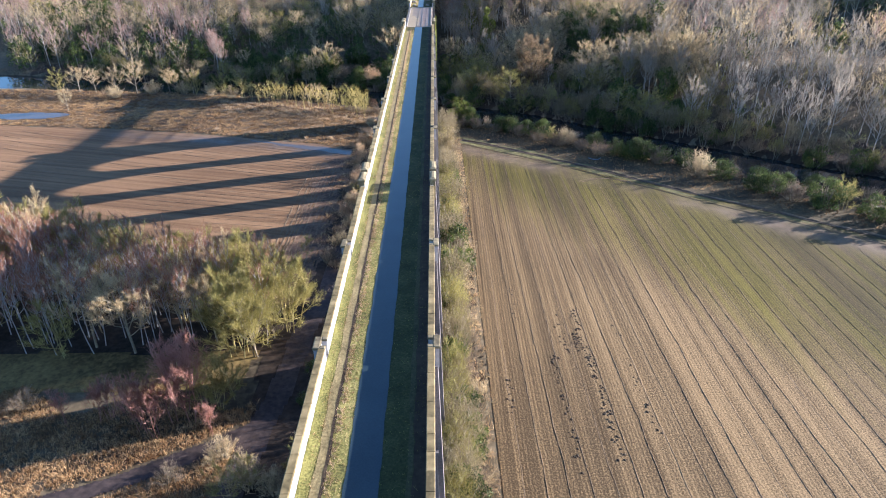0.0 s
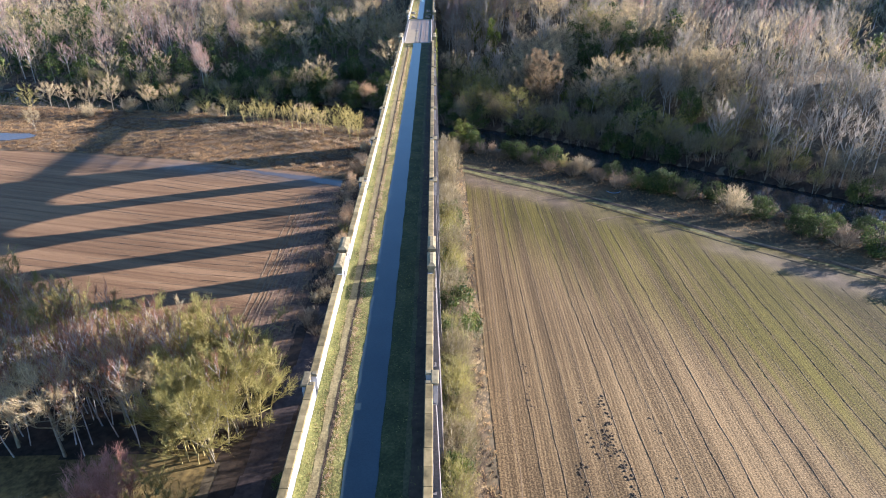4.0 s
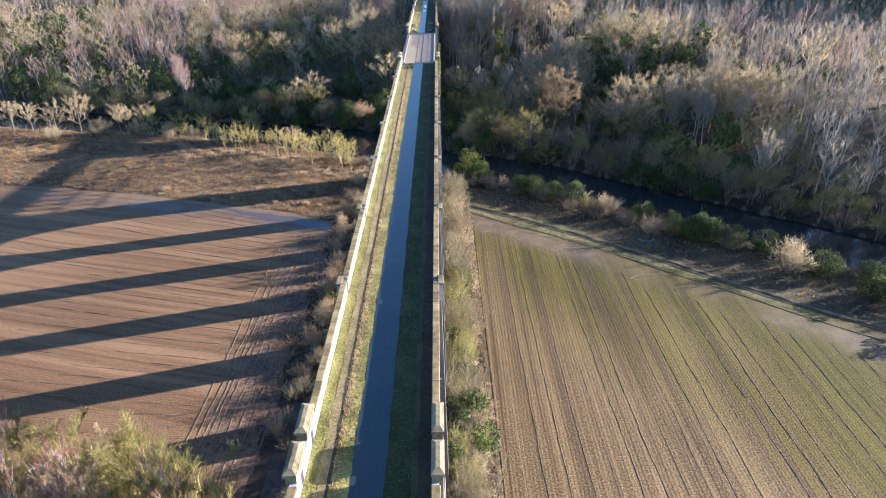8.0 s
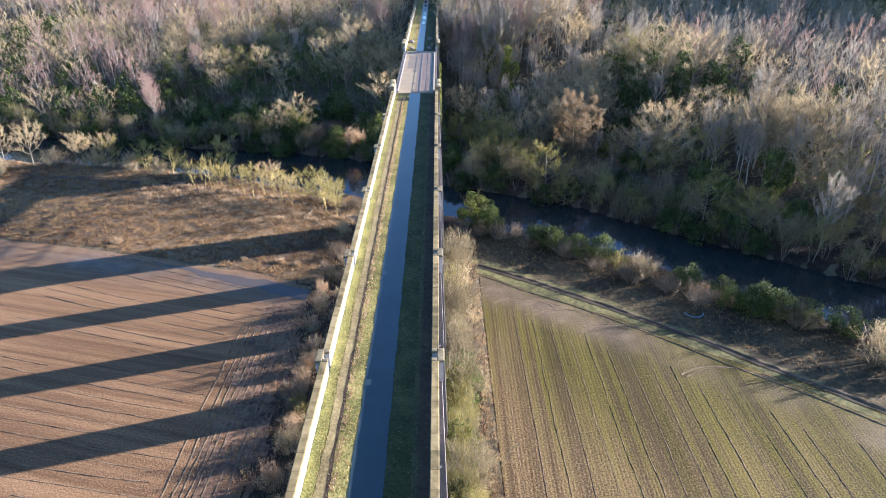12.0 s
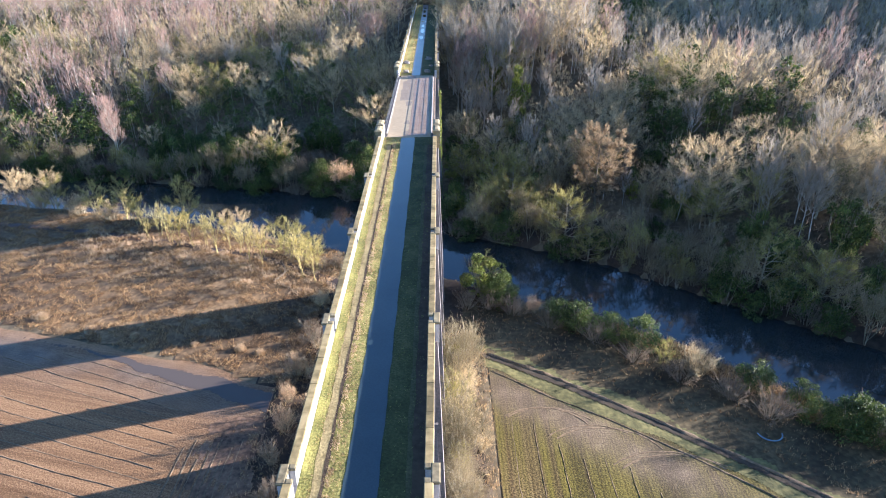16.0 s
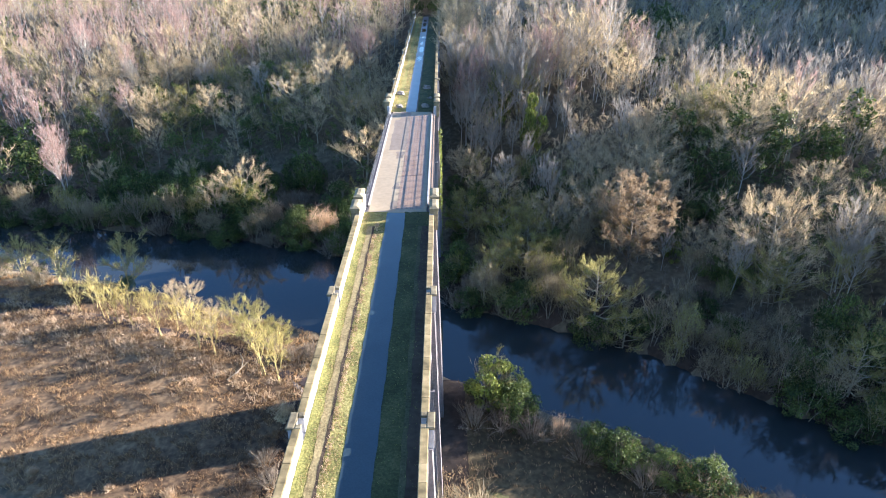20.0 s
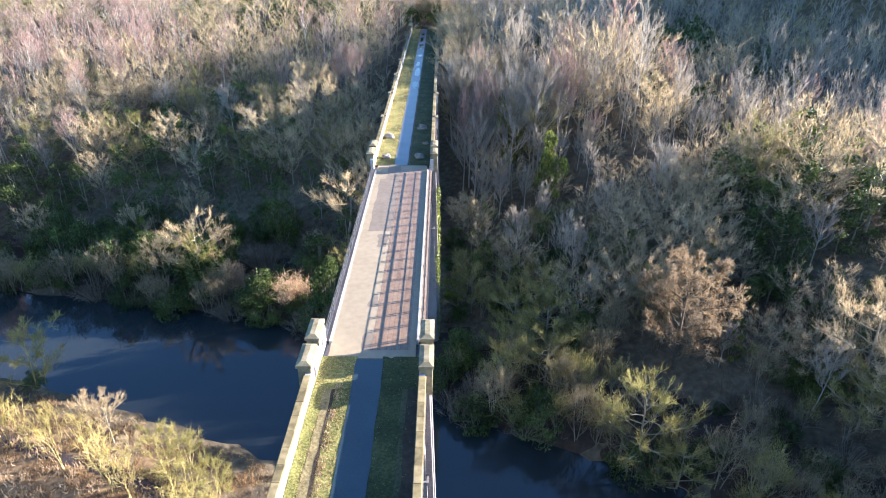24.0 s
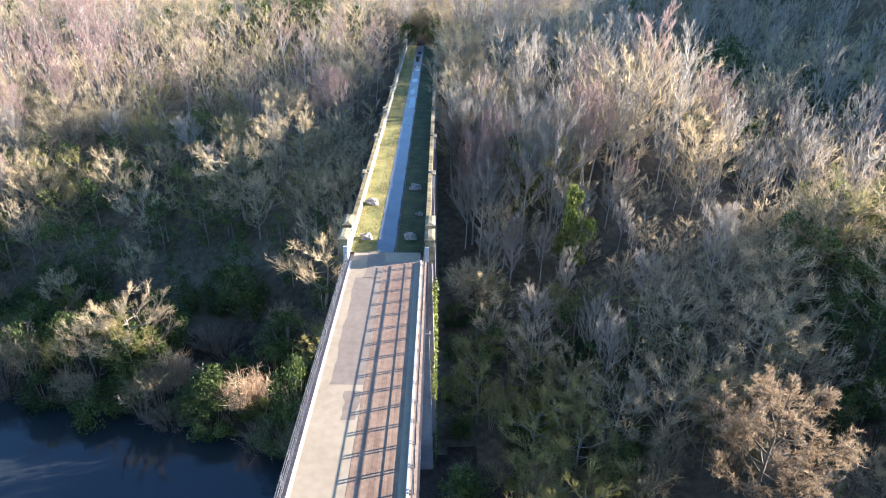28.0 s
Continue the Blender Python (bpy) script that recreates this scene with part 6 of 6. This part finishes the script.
# ---- boulders on the far deck ----
def boulder(x, y, r, seed):
    bm = bmesh.new()
    bmesh.ops.create_icosphere(bm, subdivisions=3, radius=r)
    for v in bm.verts:
        k = 1 + 0.5 * noise.noise(v.co * (1.3 / r) + Vector((seed * 3.1, 0, 0))) + 0.16 * noise.noise(v.co * (3.5 / r))
        v.co = Vector((v.co.x * k * 1.15, v.co.y * k * 0.9, max(v.co.z * k * 0.75, -0.3 * r)))
    me = bpy.data.meshes.new("boulder")
    bm.to_mesh(me)
    bm.free()
    me.materials.append(M_ROCK)
    ob = new("boulder", me)
    ob.location = (x, y, DECK + 0.05 + 0.25 * r)
    return tagged(ob, "pale limestone boulder on the grass verge", "boulder", "boulders on the deck")


for i, (x, y, r) in enumerate(((-2.93, 59.9, 0.75), (-2.66, 49.7, 0.6), (2.42, 49.9, 0.65), (2.4, 65.3, 0.75), (3.2, 56.4, 0.4))):
    boulder(x, y, r, i)


# ---- dark clods turned up along the drill rows ----
def clods(spots):
    vs, ts, k = [], [], 0
    for x, y, r in spots:
        a = np.arange(5) * 1.2566 + RNG.uniform(0, 6)
        z = float(ground_z(x, y)) + 0.05
        ring = np.stack([x + r * np.cos(a) * RNG.uniform(0.7, 1.2, 5), y + r * np.sin(a) * RNG.uniform(0.8, 1.5, 5), np.full(5, z)], -1)
        vs.append(np.concatenate([ring, [[x, y, z + r * 0.7]]]))
        ts += [(k + i, k + (i + 1) % 5, k + 5) for i in range(5)]
        k += 6
    return tagged(new("soil_clods", array_mesh("soil_clods", np.concatenate(vs), np.array(ts), [M_DITCH])), "dark clods of turned soil on the field", "soil", kind="stuff")


spots = []
for x, y0, y1, n in ((23.0, -152, -128, 60), (25.6, -128, -114, 22), (28.6, -150, -115, 110), (29.2, -142, -128, 40), (11.9, -134, -126, 14), (15.4, -142, -132, 16), (27.6, -127, -122, 40), (18.4, -118, -104, 14), (34.5, -150, -120, 20)):
    for i in range(n):
        spots.append((x + RNG.normal() * 0.35, RNG.uniform(y0, y1), RNG.uniform(0.10, 0.26)))
clods(spots)

rng_ = np.random.default_rng(5)
tips = np.stack([rng_.uniform(4.85, 5.5, 5200), rng_.uniform(44.2, 50.4, 5200), -30 + 27 * rng_.uniform(0, 1, 5200) ** 1.2], -1)
tips = tips[np.abs(tips[:, 1] - 46.6 - 1.2 * np.sin(tips[:, 2] * 0.5)) < 2.6 - 0.07 * (tips[:, 2] + 30)]
ivy_v, ivy_t = blades(tips, rng_.normal(size=tips.shape) + np.array([0.4, 0, -0.2]), rng_.uniform(0.2, 0.4, len(tips)), np.full(len(tips), 0.24), rng_)
part("ivy", array_mesh("ivy", ivy_v, ivy_t, [M_IVY_LIT]), M_IVY_LIT, viaduct, "yellow-green ivy climbing the river pier")


# ---- small things on the banks ----
a = np.linspace(3.3, 6.1, 15)
pipe_v, pipe_t = tube(np.stack([49.9 + 1.7 * np.cos(a), -38.6 + 1.7 * np.sin(a), ground_z(49.9 + 1.7 * np.cos(a), -38.6 + 1.7 * np.sin(a)) + 0.28], -1), np.full(15, 0.09), 6)
tagged(new("water_pipe", array_mesh("water_pipe", pipe_v, pipe_t, [M_PIPE])), "curved length of pale blue plastic pipe on the grass", "pipe")

fence = thing("timber_fence", "short weathered timber fence beside the riverside path", "fence")
for k in range(4):
    x, y = -16.9 + 0.65 * k, 2.3 - 0.65 * k
    z = float(ground_z(x, y))
    part("post", Geo().box(x - 0.06, x + 0.06, y - 0.06, y + 0.06, z - 0.2, z + 1.2, 0.01, 0.01), M_LEDGE, fence)
for h in (0.5, 0.95):
    part("rail", Geo().bar((-17.0, 2.4, float(ground_z(-17, 2.4)) + h), (-14.9, 0.3, float(ground_z(-14.9, 0.3)) + h), 0.05, 0.12), M_LEDGE, fence)

bough = np.array([(-27.7, 4.0, 0.15), (-26.6, 5.4, 0.35), (-26.1, 6.8, 0.3), (-26.4, 8.6, 0.4), (-27.3, 10.0, 0.9)])
bough[:, 2] += ground_z(bough[:, 0], bough[:, 1])
bits = [tube(bough, np.array([0.16, 0.14, 0.11, 0.08, 0.03]), 6), tube(bough[2:4] + np.array([[0, 0, 0], [1.4, -0.6, 0.5]]), np.array([0.07, 0.02]), 5)]
tagged(new("fallen_branch", array_mesh("fallen_branch", *join(bits), [M_BARK])), "crooked fallen branch lying on the meadow", "branch")


def grass_clump(x, y, r, seed):
    rng = np.random.default_rng(seed)
    n = 420
    b = np.stack([x + rng.normal(size=n) * r * 0.3, y + rng.normal(size=n) * r * 0.3, np.full(n, float(ground_z(x, y)) + 0.05)], -1)
    way = rng.normal(size=(n, 3)) * 0.5 + np.array([0, 0, 1.0])
    v, t = blades(b, way, rng.uniform(0.6, 1.2, n) * r, np.full(n, 0.07), rng)
    return tagged(new("grass_clump", array_mesh("grass_clump", v, t, [M_REED])), "tall pale clump of dead grass at the meadow edge", "grass clump", "pale grass clumps")


for i, (x, y, r) in enumerate(((-66, -8.6, 1.5), (-55.3, -13.2, 1.2), (-28, -18.4, 1.1), (-24.5, -19.5, 0.9), (-47, -14.5, 0.9), (-36, -17, 0.8))):
    grass_clump(x, y, r, i + 40)
